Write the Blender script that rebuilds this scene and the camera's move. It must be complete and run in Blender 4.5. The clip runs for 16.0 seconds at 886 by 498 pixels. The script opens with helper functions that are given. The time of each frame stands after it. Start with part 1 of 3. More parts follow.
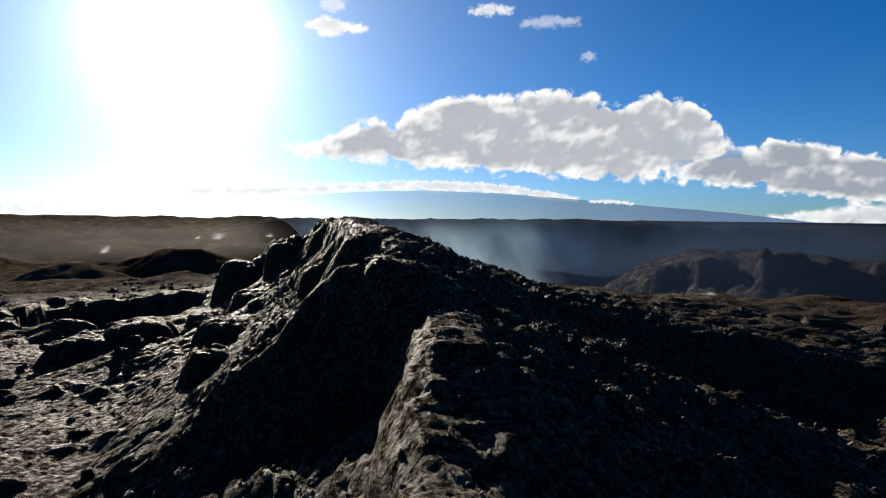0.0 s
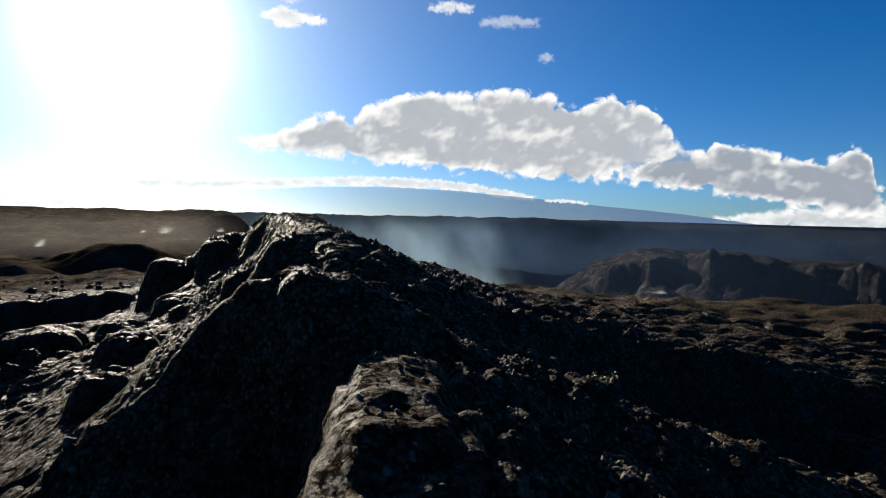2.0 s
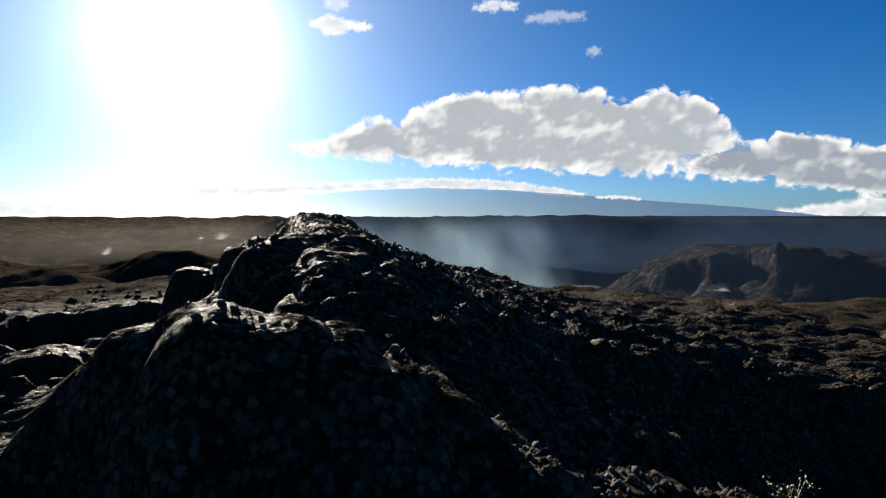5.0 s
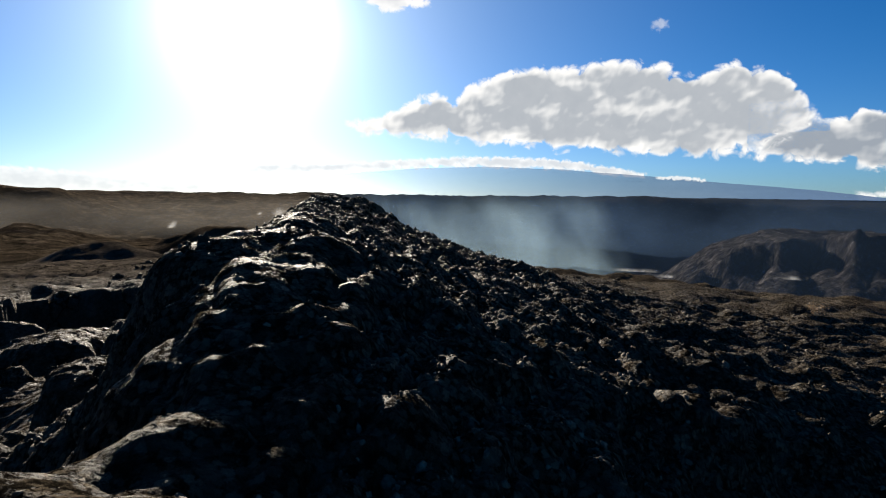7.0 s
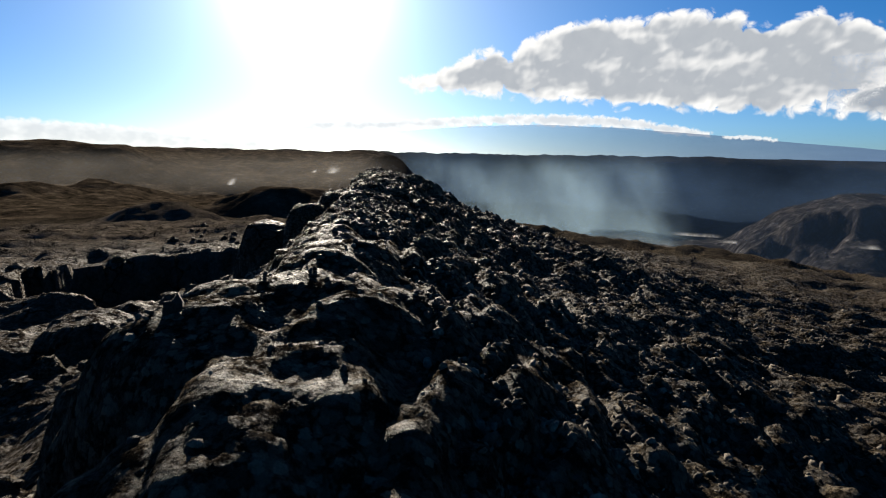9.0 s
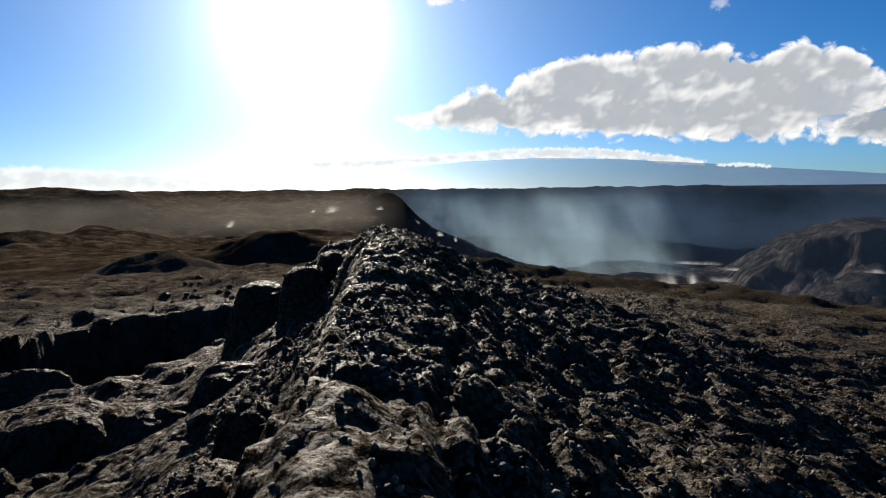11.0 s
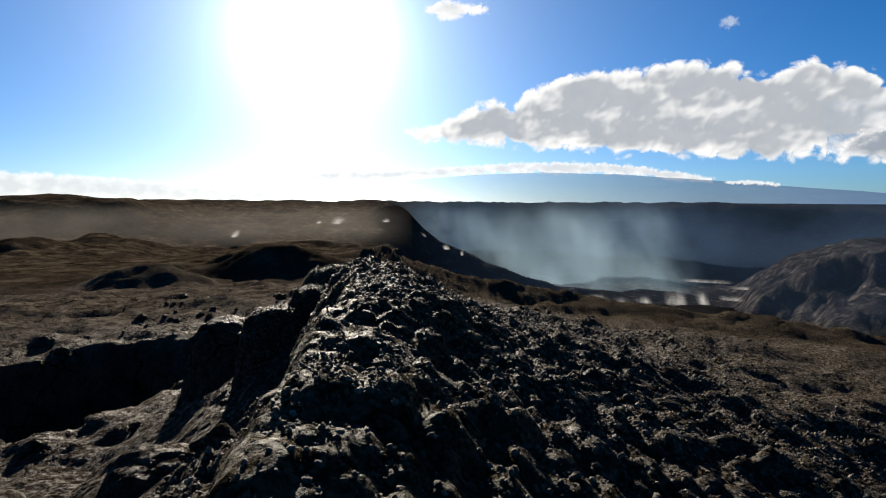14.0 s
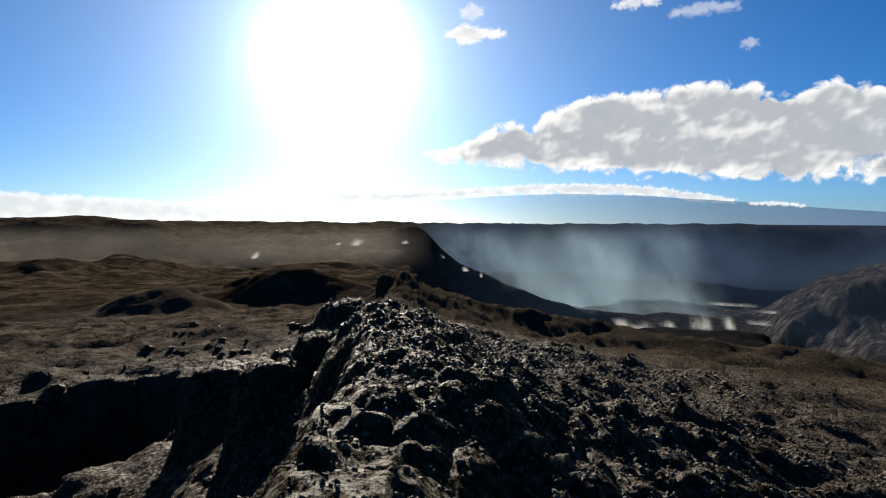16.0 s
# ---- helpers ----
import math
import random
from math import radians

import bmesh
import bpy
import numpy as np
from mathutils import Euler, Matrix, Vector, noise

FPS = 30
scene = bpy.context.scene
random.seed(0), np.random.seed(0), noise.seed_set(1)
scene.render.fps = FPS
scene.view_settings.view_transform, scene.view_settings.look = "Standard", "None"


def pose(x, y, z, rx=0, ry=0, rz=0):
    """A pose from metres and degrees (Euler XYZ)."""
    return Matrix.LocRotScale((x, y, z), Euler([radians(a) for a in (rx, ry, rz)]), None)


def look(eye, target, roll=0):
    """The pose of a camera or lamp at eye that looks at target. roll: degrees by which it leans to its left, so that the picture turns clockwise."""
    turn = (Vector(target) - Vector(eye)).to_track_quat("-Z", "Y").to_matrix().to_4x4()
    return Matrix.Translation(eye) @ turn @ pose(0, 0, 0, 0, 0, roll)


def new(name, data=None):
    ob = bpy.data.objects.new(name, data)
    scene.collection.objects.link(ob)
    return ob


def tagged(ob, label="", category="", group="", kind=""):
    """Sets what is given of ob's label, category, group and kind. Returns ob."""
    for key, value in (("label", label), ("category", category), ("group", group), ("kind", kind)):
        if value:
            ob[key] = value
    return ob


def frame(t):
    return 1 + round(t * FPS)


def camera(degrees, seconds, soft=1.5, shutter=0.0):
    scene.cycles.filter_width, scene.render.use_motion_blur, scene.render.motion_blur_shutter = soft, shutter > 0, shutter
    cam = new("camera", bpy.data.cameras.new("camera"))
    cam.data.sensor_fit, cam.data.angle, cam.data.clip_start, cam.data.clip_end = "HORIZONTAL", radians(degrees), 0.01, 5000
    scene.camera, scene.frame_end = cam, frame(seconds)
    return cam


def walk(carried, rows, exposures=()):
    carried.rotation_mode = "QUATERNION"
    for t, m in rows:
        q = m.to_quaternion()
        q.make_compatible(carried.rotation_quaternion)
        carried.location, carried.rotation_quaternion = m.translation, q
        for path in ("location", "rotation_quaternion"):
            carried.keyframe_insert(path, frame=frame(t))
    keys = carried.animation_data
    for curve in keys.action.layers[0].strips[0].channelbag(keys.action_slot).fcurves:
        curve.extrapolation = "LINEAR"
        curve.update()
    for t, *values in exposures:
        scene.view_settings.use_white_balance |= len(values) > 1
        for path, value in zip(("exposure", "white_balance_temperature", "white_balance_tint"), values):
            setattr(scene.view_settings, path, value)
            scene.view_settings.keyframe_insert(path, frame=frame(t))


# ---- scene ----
cam = camera(78.0, 16.0, soft=1.1)
walk(cam, [
    (0.0, pose(0.00, -0.00, 0.00, 87.01, -0.10, -0.00)),
    (0.5, pose(0.03, 0.62, 0.02, 87.24, -0.23, -1.65)),
    (1.0, pose(0.04, 1.24, 0.04, 86.96, -0.79, -2.90)),
    (1.5, pose(0.11, 1.75, 0.02, 86.07, -1.64, -3.72)),
    (2.0, pose(0.16, 2.24, 0.05, 86.74, -0.94, -4.40)),
    (2.5, pose(0.10, 2.82, 0.02, 87.55, 0.88, -4.41)),
    (3.0, pose(0.13, 3.45, -0.06, 88.00, 0.61, -4.85)),
    (3.5, pose(0.14, 4.00, -0.11, 87.36, 0.23, -4.03)),
    (4.0, pose(0.12, 4.55, -0.05, 87.02, 0.75, -2.41)),
    (6.5, pose(1.10, 7.30, -0.06, 85.38, -0.66, 4.80)),
    (7.0, pose(0.96, 7.96, 0.11, 84.56, -0.29, 6.27)),
    (7.5, pose(0.79, 8.65, 0.17, 83.84, -0.14, 8.05)),
    (8.0, pose(0.61, 9.16, 0.25, 82.63, 0.79, 10.32)),
    (8.5, pose(0.42, 9.66, 0.50, 80.99, 0.76, 11.92)),
    (9.0, pose(0.32, 10.13, 0.61, 80.24, -0.73, 11.73)),
    (9.5, pose(0.20, 10.50, 0.89, 80.29, -1.42, 11.95)),
    (10.0, pose(-0.09, 10.96, 1.04, 82.44, 0.36, 12.57)),
    (12.5, pose(-0.72, 13.80, 1.40, 84.54, 0.60, 10.74)),
    (13.0, pose(-0.82, 14.39, 1.46, 85.18, 0.36, 10.68)),
    (13.5, pose(-0.98, 15.12, 1.51, 85.65, 0.35, 11.09)),
    (14.0, pose(-1.19, 15.76, 1.48, 85.20, -0.03, 12.21)),
    (14.5, pose(-1.38, 16.40, 1.56, 85.07, -0.34, 13.27)),
    (15.0, pose(-1.62, 16.96, 1.56, 84.96, -0.05, 14.67)),
    (15.5, pose(-1.80, 17.42, 1.66, 86.00, -0.01, 14.48)),
    (16.0, pose(-1.96, 18.00, 1.74, 87.41, -0.04, 14.17)),
], exposures=[(0.0, 1.85), (16.0, 1.85)])

# ---- light: low afternoon sun ahead and to the left, clear sky ----
SUN_AZ, SUN_EL = 25.0, 16.6   # degrees to the left of +y, and above the horizon


def heading(az, el=0.0):
    a, e = radians(az), radians(el)
    return Vector((-math.sin(a) * math.cos(e), math.cos(a) * math.cos(e), math.sin(e)))


world = bpy.data.worlds.new("sky")
scene.world = world
world.use_nodes = True
wn = world.node_tree
wn.nodes.clear()


def sky_texture(air, dust, ozone):
    n = wn.nodes.new("ShaderNodeTexSky")
    n.sky_type, n.sun_disc = "NISHITA", False
    n.sun_elevation, n.sun_rotation = radians(SUN_EL), radians(-SUN_AZ)
    n.altitude, n.air_density, n.dust_density, n.ozone_density = 1200, air, dust, ozone
    return n.outputs[0]


def background(colour, strength):
    n = wn.nodes.new("ShaderNodeBackground")
    n.inputs["Strength"].default_value = strength
    wn.links.new(colour, n.inputs["Color"])
    return n.outputs[0]


# clear blue air, a dusty layer, and the aureole that the volcanic haze spreads round the sun
vivid = wn.nodes.new("ShaderNodeHueSaturation")
vivid.inputs["Saturation"].default_value = 1.4
tint = wn.nodes.new("ShaderNodeMix")
tint.data_type, tint.blend_type = "RGBA", "MULTIPLY"
tint.inputs[0].default_value = 1.0
wn.links.new(sky_texture(1.0, 0.2, 3.0), vivid.inputs["Color"])
wn.links.new(vivid.outputs[0], tint.inputs[6])


def world_math(what, a, b=0.0):
    n = wn.nodes.new("ShaderNodeMath")
    n.operation = what
    for socket, value in zip(n.inputs, (a, b)):
        if isinstance(value, (int, float)):
            socket.default_value = value
        else:
            wn.links.new(value, socket)
    return n.outputs[0]


towards = wn.nodes.new("ShaderNodeVectorMath")
towards.operation = "DOT_PRODUCT"
towards.inputs[1].default_value = heading(SUN_AZ, SUN_EL)
wn.links.new(wn.nodes.new("ShaderNodeTexCoord").outputs["Generated"], towards.inputs[0])
# the blue is deepest just over the horizon, away from the sun
height = wn.nodes.new("ShaderNodeSeparateXYZ")
wn.links.new(towards.inputs[0].links[0].from_socket, height.inputs[0])
shade = wn.nodes.new("ShaderNodeMix")
shade.data_type = "RGBA"
shade.inputs[6].default_value, shade.inputs[7].default_value = (0.71, 1.0, 1.21, 1), (0.32, 0.66, 1.3, 1)
wn.links.new(world_math("EXPONENT", world_math("MULTIPLY", world_math("MAXIMUM", height.outputs["Z"], 0.0), -8.0)), shade.inputs[0])
wn.links.new(shade.outputs[2], tint.inputs[7])
angle = world_math("MULTIPLY", world_math("ARCCOSINE", world_math("MINIMUM", towards.outputs["Value"], 0.99999)), 180 / math.pi)
glow = 0.0
for strength, width in ((2.2, 4.2), (0.34, 10.0), (0.13, 26.0)):
    fall = world_math("EXPONENT", world_math("MULTIPLY", world_math("POWER", world_math("DIVIDE", angle, width), 1.7), -1.0))
    glow = world_math("ADD", glow, world_math("MULTIPLY", fall, strength))
white = wn.nodes.new("ShaderNodeMix")
white.data_type, white.blend_type = "RGBA", "MULTIPLY"
white.inputs[0].default_value, white.inputs[7].default_value = 1.0, (0.82, 1.0, 1.0, 1)
wn.links.new(glow, white.inputs[6])
total = background(tint.outputs[2], 0.0217)
for layer in (background(sky_texture(0.0, 1.2, 0.0), 0.005), background(white.outputs[2], 0.556)):
    both = wn.nodes.new("ShaderNodeAddShader")
    wn.links.new(total, both.inputs[0])
    wn.links.new(layer, both.inputs[1])
    total = both.outputs[0]
wout = wn.nodes.new("ShaderNodeOutputWorld")
wn.links.new(total, wout.inputs["Surface"])

lamp = bpy.data.lights.new("sun", "SUN")
lamp.energy, lamp.angle, lamp.color = 5.0, radians(0.53), (1.0, 0.9, 0.76)
sun = new("sun", lamp)
sun.matrix_world = look(heading(SUN_AZ, SUN_EL) * 100, (0, 0, 0))


# ---- noise on arrays ----
def hashed(ix, iy, seed):
    n = (ix.astype(np.int64) * 374761393 + iy.astype(np.int64) * 668265263 + seed * 974711) & 0xFFFFFFFF
    n = ((n ^ (n >> 13)) * 1274126177) & 0xFFFFFFFF
    return ((n ^ (n >> 16)) & 0xFFFFFF) / float(0x1000000)


def perlin(x, y, seed=0):
    ix, iy = np.floor(x), np.floor(y)
    fx, fy = x - ix, y - iy
    u, v = fx * fx * fx * (fx * (fx * 6 - 15) + 10), fy * fy * fy * (fy * (fy * 6 - 15) + 10)
    total = 0.0
    for cx in (0, 1):
        for cy in (0, 1):
            a = hashed(ix + cx, iy + cy, seed) * 2 * math.pi
            g = np.cos(a) * (fx - cx) + np.sin(a) * (fy - cy)
            total = total + g * (u if cx else 1 - u) * (v if cy else 1 - v)
    return total * 1.5


def fbm(x, y, octaves=4, seed=0, gain=0.5):
    total, amp = 0.0, 1.0
    for o in range(octaves):
        total = total + amp * perlin(x * 2 ** o, y * 2 ** o, seed + 17 * o)
        amp *= gain
    return total


def cells(x, y, seed=0):
    """Distances to the two nearest of the jittered points, one in each unit square, and the nearest one's random number."""
    ix, iy = np.floor(x), np.floor(y)
    best, second, tag = np.full(x.shape, 9.0), np.full(x.shape, 9.0), np.zeros(x.shape)
    for cx in (-1, 0, 1):
        for cy in (-1, 0, 1):
            px, py = ix + cx, iy + cy
            d = np.hypot(px + hashed(px, py, seed) - x, py + hashed(px, py, seed + 5) - y)
            near = d < best
            second = np.where(near, best, np.minimum(second, d))
            best = np.where(near, d, best)
            tag = np.where(near, hashed(px, py, seed + 9), tag)
    return best, second, tag


def plates(x, y, seed=0):
    """Tilted shards, one in each jittered cell: their height from about -0.5 to 0.5."""
    ix, iy = np.floor(x), np.floor(y)
    best, height = np.full(x.shape, 9.0), np.zeros(x.shape)
    for cx in (-1, 0, 1):
        for cy in (-1, 0, 1):
            px, py = ix + cx, iy + cy
            dx, dy = x - px - hashed(px, py, seed), y - py - hashed(px, py, seed + 5)
            d = np.abs(dx) + np.abs(dy) + 0.35 * np.hypot(dx, dy)
            near = d < best
            lean, way = 0.75 * hashed(px, py, seed + 9), 6.283 * hashed(px, py, seed + 13)
            top = 0.6 * (hashed(px, py, seed + 17) - 0.5) + lean * (dx * np.cos(way) + dy * np.sin(way))
            best, height = np.where(near, d, best), np.where(near, top, height)
    return height


def step(a, b, v):
    t = np.clip((v - a) / (b - a), 0, 1)
    return t * t * (3 - 2 * t)


# ---- the plan of the land ----
CREST_Y = [-40, 0, 4, 5.2, 6.4, 7.4, 8.6, 9.0, 9.4, 9.9, 10.5, 11.1, 11.8, 12.5, 13.5, 16, 18, 21, 22.5, 24, 27, 29, 31, 34, 40, 50, 58, 64, 70, 80]
CREST_X = [0.4, 0.0, -0.1, -0.1, -0.05, -0.15, -0.85, -1.0, -0.9, -0.7, -0.6, -0.75, -0.95, -1.1, -1.35, -2.1, -2.65, -3.4, -3.85, -3.8, -4.9, -5.9, -6.7, -8.0, -10.4, -14, -16, -17.6, -19, -20]
CREST_Z = [-2.6, -1.95, -1.7, -1.38, -1.2, -1.1, -0.6, -0.52, -0.75, -0.97, -0.92, -0.76, -0.53, -0.4, -0.22, -0.1, -0.05, 0.08, 0.1, 0.03, -0.05, 0.0, -0.7, -1.7, -2.3, -3.4, -3.7, -2.7, -4.2, -5.0]
# rounded lumps and buttresses: x, y, top, radius
LUMPS = [(-7.7, 29.9, -0.8, 0.75), (-8.3, 28.3, -1.2, 0.7), (-10.2, 32.4, -2.0, 0.95), (-11.7, 31.6, -2.4, 1.0), (-10.6, 38.6, -1.6, 1.8),
         (-9.9, 23.2, -3.9, 1.0), (-8.4, 24.2, -3.1, 0.9), (-13.2, 23.6, -4.3, 1.4), (-14.6, 22.0, -4.7, 1.3), (-6.4, 14.8, -3.5, 0.6), (-7.2, 17.7, -3.2, 0.75),
         (-17.6, 64, -2.5, 2.0), (-4.3, 18.6, -1.6, 0.5), (-3.6, 16.2, -1.3, 0.5)]


def crest(y):
    return np.interp(y, CREST_Y, CREST_X), np.interp(y, CREST_Y, CREST_Z)


def far_land(x, y):
    """The crater, its walls and the caldera floor, from about 50 m on."""
    r, az = np.hypot(x, y), np.degrees(np.arctan2(-x, y))
    open_side = 1 - step(13.5, 17.5, az + 1.2 * perlin(r / 45, az / 9, 18))
    left = np.interp(r, [0, 60, 110, 190, 270, 330, 355, 420, 480, 900, 1300, 5000], [-8, -8.3, -9.2, -15, -23, -26, -24, -9, -4.5, -0.5, 2, 2])
    pit = np.interp(r, [0, 48, 66, 90, 140, 200, 240, 330, 480, 700, 740, 850, 880, 1300, 5000],
                    [-6, -6.6, -8.8, -13.5, -22.5, -32, -46, -74, -84, -84, -76, -8, -1.5, 0, 0])
    z = left * (1 - open_side) + pit * open_side
    # the rim sinks towards the right
    z = z + step(720, 900, r) * np.interp(az, [-60, -38, -28, -15, 0, 20, 60], [-24, -15, -6, 0, 0, 2, 4])
    # brown hills on the left
    hill = step(33, 43, az + 2.5 * perlin(az * 0.3, r / 120, 11)) * step(110, 430, r) * (1 - step(700, 1000, r))
    z = z + hill * np.interp(r, [0, 110, 180, 250, 330, 430, 520, 700, 1000], [0, 0, 5, 10, 13, 9.5, 6, 3, 2])
    z = z + hill * (1 - step(380, 460, r)) * (5 * np.abs(fbm(x / 45, y / 45, 4, 23)) + 12 * np.minimum(np.abs(perlin((x + 0.6 * y) / 45, (y - 0.6 * x) / 120, 24)), 0.3) - 4)
    # spur that runs down to the crater floor
    wander = az + 0.7 * perlin(r / 40, az / 5, 16) + 0.3 * perlin(r / 11, az / 2, 17)
    brow = 430 * np.tan(np.radians(np.interp(wander, [-12, -2.8, 0, 3.4, 7.6, 9.3, 12.3, 14.1, 15.6, 16.4, 30], [-14, -8.9, -8.1, -7.1, -5.4, -4.8, -4.0, -2.5, -0.9, -0.5, -0.5])))
    flank = np.interp(r, [260, 330, 370, 415, 430, 445, 470, 560, 700], [-60, -32, -22, -5, 0, -2, -8, -50, -90])
    ridge = brow + flank
    z = np.where((az > -12) & (az < 18.5) & (r > 260) & (r < 700), np.maximum(z, ridge), z)
    # sunken block on the right, with its scarp
    edge = 420 + 22 * perlin(az * 0.25, az * 0 + 3.3, 4) + 10 * perlin(az * 1.1, az * 0 + 1.3, 5) + 5 * perlin(az * 3.1, az * 0 + 1.3, 6)
    block = step(-14.5, -17.5, az) * (1 - step(590, 640, r))
    top = np.interp(az, [-60, -43.5, -39, -35, -30, -25.7, -22.6, -20.5, -17, -15], [-37, -34.5, -32, -27, -21.5, -25, -33, -43, -62, -80]) + 2.2 * perlin(az * 1.3, r / 80, 15)
    back = np.interp(az, [-60, -43.5, -37, -30, -24, -20, -17, -15], [-37, -36, -32.5, -28.5, -28, -44, -66, -80])
    top = top + (back - top) * step(10, 150, r - edge)
    talus = np.interp(r - edge, [-190, -70, -26, -10, 0, 300], [-54, -29, -21, -14, 0, 0])
    z = z * (1 - block) + block * (np.maximum(top + talus, -82) + 4 * fbm(x / 50, y / 50, 4, 8) + 4.5 * np.abs(fbm(x / 14, y / 14, 3, 9)) * (1 - step(4, 30, r - edge)) + 0.8 * fbm(x / 9, y / 9, 3, 10))
    rough = step(60, 200, r)
    z = z + rough * (fbm(x / 90, y / 90, 4, 21) * (1.5 + 3.5 * step(260, 420, r)) + np.abs(fbm(x / 30, y / 30, 3, 22)) * 1.8) * (1 - 0.75 * step(1150, 1350, r))
    return z


def mounds(x, y):
    """Two low cinder mounds beyond the flow."""
    z = 0.0
    for mx, my, mz, rad, squash in ((-44, 92, 4.0, 16, 0.75), (-48, 70, 3.2, 10, 0.95)):
        tx, ty = mx / math.hypot(mx, my), my / math.hypot(mx, my)
        along, across = (x - mx) * tx + (y - my) * ty, -(x - mx) * ty + (y - my) * tx
        q = np.hypot(along / (rad * squash), across / rad) + 0.07 * fbm(x / 6, y / 6, 3, 12)
        z = z + mz * (1 - step(0.0, 1.05, q))
    return z


def near_land(x, y):
    cx, cz = crest(y)
    # folds of the draped left flank, deepest on the nose of the main ridge
    fold = np.abs(perlin(y / 1.9 + 0.25 * x, x / 6, 41)) * 1.4 + 0.12 * perlin(y / 0.55, x / 3, 42)
    flute = np.abs(np.sin((y - 0.35 * x - 8.2) * 2.6 + 0.8 * perlin(x / 1.3, y / 1.3, 52))) * step(8.2, 8.9, y) * (1 - step(12.5, 15, y))
    d = cx - x
    fall = step(-0.1, 0.8, d) * (1 - step(3.0, 5.5, d))
    shoulder = np.interp(y, [10.6, 11.6, 13, 15, 18, 20, 23, 26, 28, 30, 32], [0, 0.08, 0.35, 0.4, 0.35, 0.4, 0.7, 1.0, 1.3, 0.6, 0.2])
    dl = d - fall * ((fold - 0.35) * 0.5 + 0.75 * (flute - 0.6)) - shoulder
    floor = -5.55 - 0.018 * (d - 8) - 0.02 * np.maximum(y - 30, 0) + 0.3 * fbm(x / 7, y / 7, 3, 43)
    floor = floor + 0.7 * np.exp(-((x + 10.6) / 3.0) ** 2 - ((y - 20.8) / 2.6) ** 2) - 0.25 * np.exp(-((x + 16.5) / 5) ** 2 - ((y - 31) / 5) ** 2)
    s = np.interp(dl, [0, 0.3, 0.6, 1.0, 1.5, 2.2, 3.2, 4.5, 7.0, 10], [0, 0.03, 0.11, 0.27, 0.36, 0.43, 0.57, 0.76, 0.98, 1])
    left = cz * (1 - s) + floor * s
    e = np.maximum(-d, 0)
    drop = np.interp(e, [0, 0.5, 1.2, 2.2, 3.2, 4.3, 5.3, 7.5, 9, 12, 15, 19, 23, 30, 45, 80], [0, 0.1, 0.42, 0.95, 1.4, 1.78, 2.1, 2.85, 3.2, 3.85, 4.3, 4.75, 5.5, 6.3, 7.4, 10])
    right = cz - drop * np.interp(y, [0, 8, 10, 14.5, 16.5, 18.5, 26, 30, 38, 46, 60], [0.95, 1.12, 1.02, 1.0, 0.86, 1.0, 0.97, 0.9, 0.66, 0.52, 0.8]) + 0.2 * fbm(x / 3.5, y / 3.5, 3, 44) * step(0.8, 5, e)
    # hollow on the right under a steep bank, and the broken slabs beyond it
    q = ((x - 6.9) * 0.97 + (y - 13.2) * 0.24), (-(x - 6.9) * 0.24 + (y - 13.2) * 0.97)
    q = np.hypot(q[0] / 5.6, q[1] / np.where(q[1] > 0, 2.0, 3.2)) + 0.2 * perlin(x / 1.5, y / 1.5, 50)
    right = right - 1.1 * (1 - step(0.4, 1.0, q))
    q = ((x - 19) * 0.9 - (y - 30) * 0.42), ((x - 19) * 0.42 + (y - 30) * 0.9)
    right = right - 1.7 * (1 - step(0.6, 0.95, np.hypot(q[0] / 11, q[1] / 2.0) + 0.35 * perlin(x / 1.3, y / 1.3, 45)))
    q = ((x - 20.5) * 0.9 - (y - 22.8) * 0.42), ((x - 20.5) * 0.42 + (y - 22.8) * 0.9)
    right = right - 1.5 * (1 - step(0.6, 0.95, np.hypot(q[0] / 7, q[1] / 1.4) + 0.35 * perlin(x / 1.1, y / 1.1, 53)))
    z = np.where(d > 0, left, right)
    for lx, ly, top, rad in LUMPS:
        q = np.hypot(x - lx, y - ly) / rad
        q = q + 0.18 * perlin(x / 0.8, y / 0.8, 46)
        z = np.maximum(z, top - 0.25 * rad * q ** 2 - 3.6 * rad * np.maximum(q - 0.8, 0) ** 2)
    # the cleft between the first hump and the face of the main ridge
    ribs = 0.28 * (np.abs(np.sin(3.1 * x + 0.6 * perlin(x / 0.9, y / 0.9, 55))) - 0.5)
    cleft = np.exp(-((y - 7.95 - 0.12 * x - ribs * step(7.8, 8.4, y)) / 0.42) ** 2) * step(-4.0, -1.5, x) * (1 - step(0.0, 1.3, x))
    z = z - cleft * (0.85 + 0.3 * perlin(x / 0.6, y / 0.6, 54))
    # the collapsed trench on the left
    u, v = (y - 34.2) - 0.1 * (x + 20.6), (x + 20.6) + 0.1 * (y - 34.2)
    q = np.hypot(u / 6.2, v / 5.2) * 0.45 + np.maximum(np.abs(u) / 5.8, np.abs(v) / 4.9) * 0.55
    q = q + 0.2 * perlin(x / 2.6, y / 2.6, 47) + 0.05 * perlin(x / 0.7, y / 0.7, 48)
    z = z - 4.8 * (1 - step(0.82, 0.93, q))
    lip = (1 - step(0.95, 1.5, q)) * step(0.85, 0.98, q)
    z = z + lip * (0.05 + 0.45 * perlin(x / 1.7, y / 1.7, 49))
    return z


def smoothness(x, y):
    """1 on the ropy flow of the left floor, 0 on the spatter."""
    cx, _ = crest(y)
    d = cx - x
    return step(2.6, 4.6, d + 0.9 * perlin(x / 1.5, y / 1.5, 51)) * (1 - step(60, 110, np.hypot(x, y)))


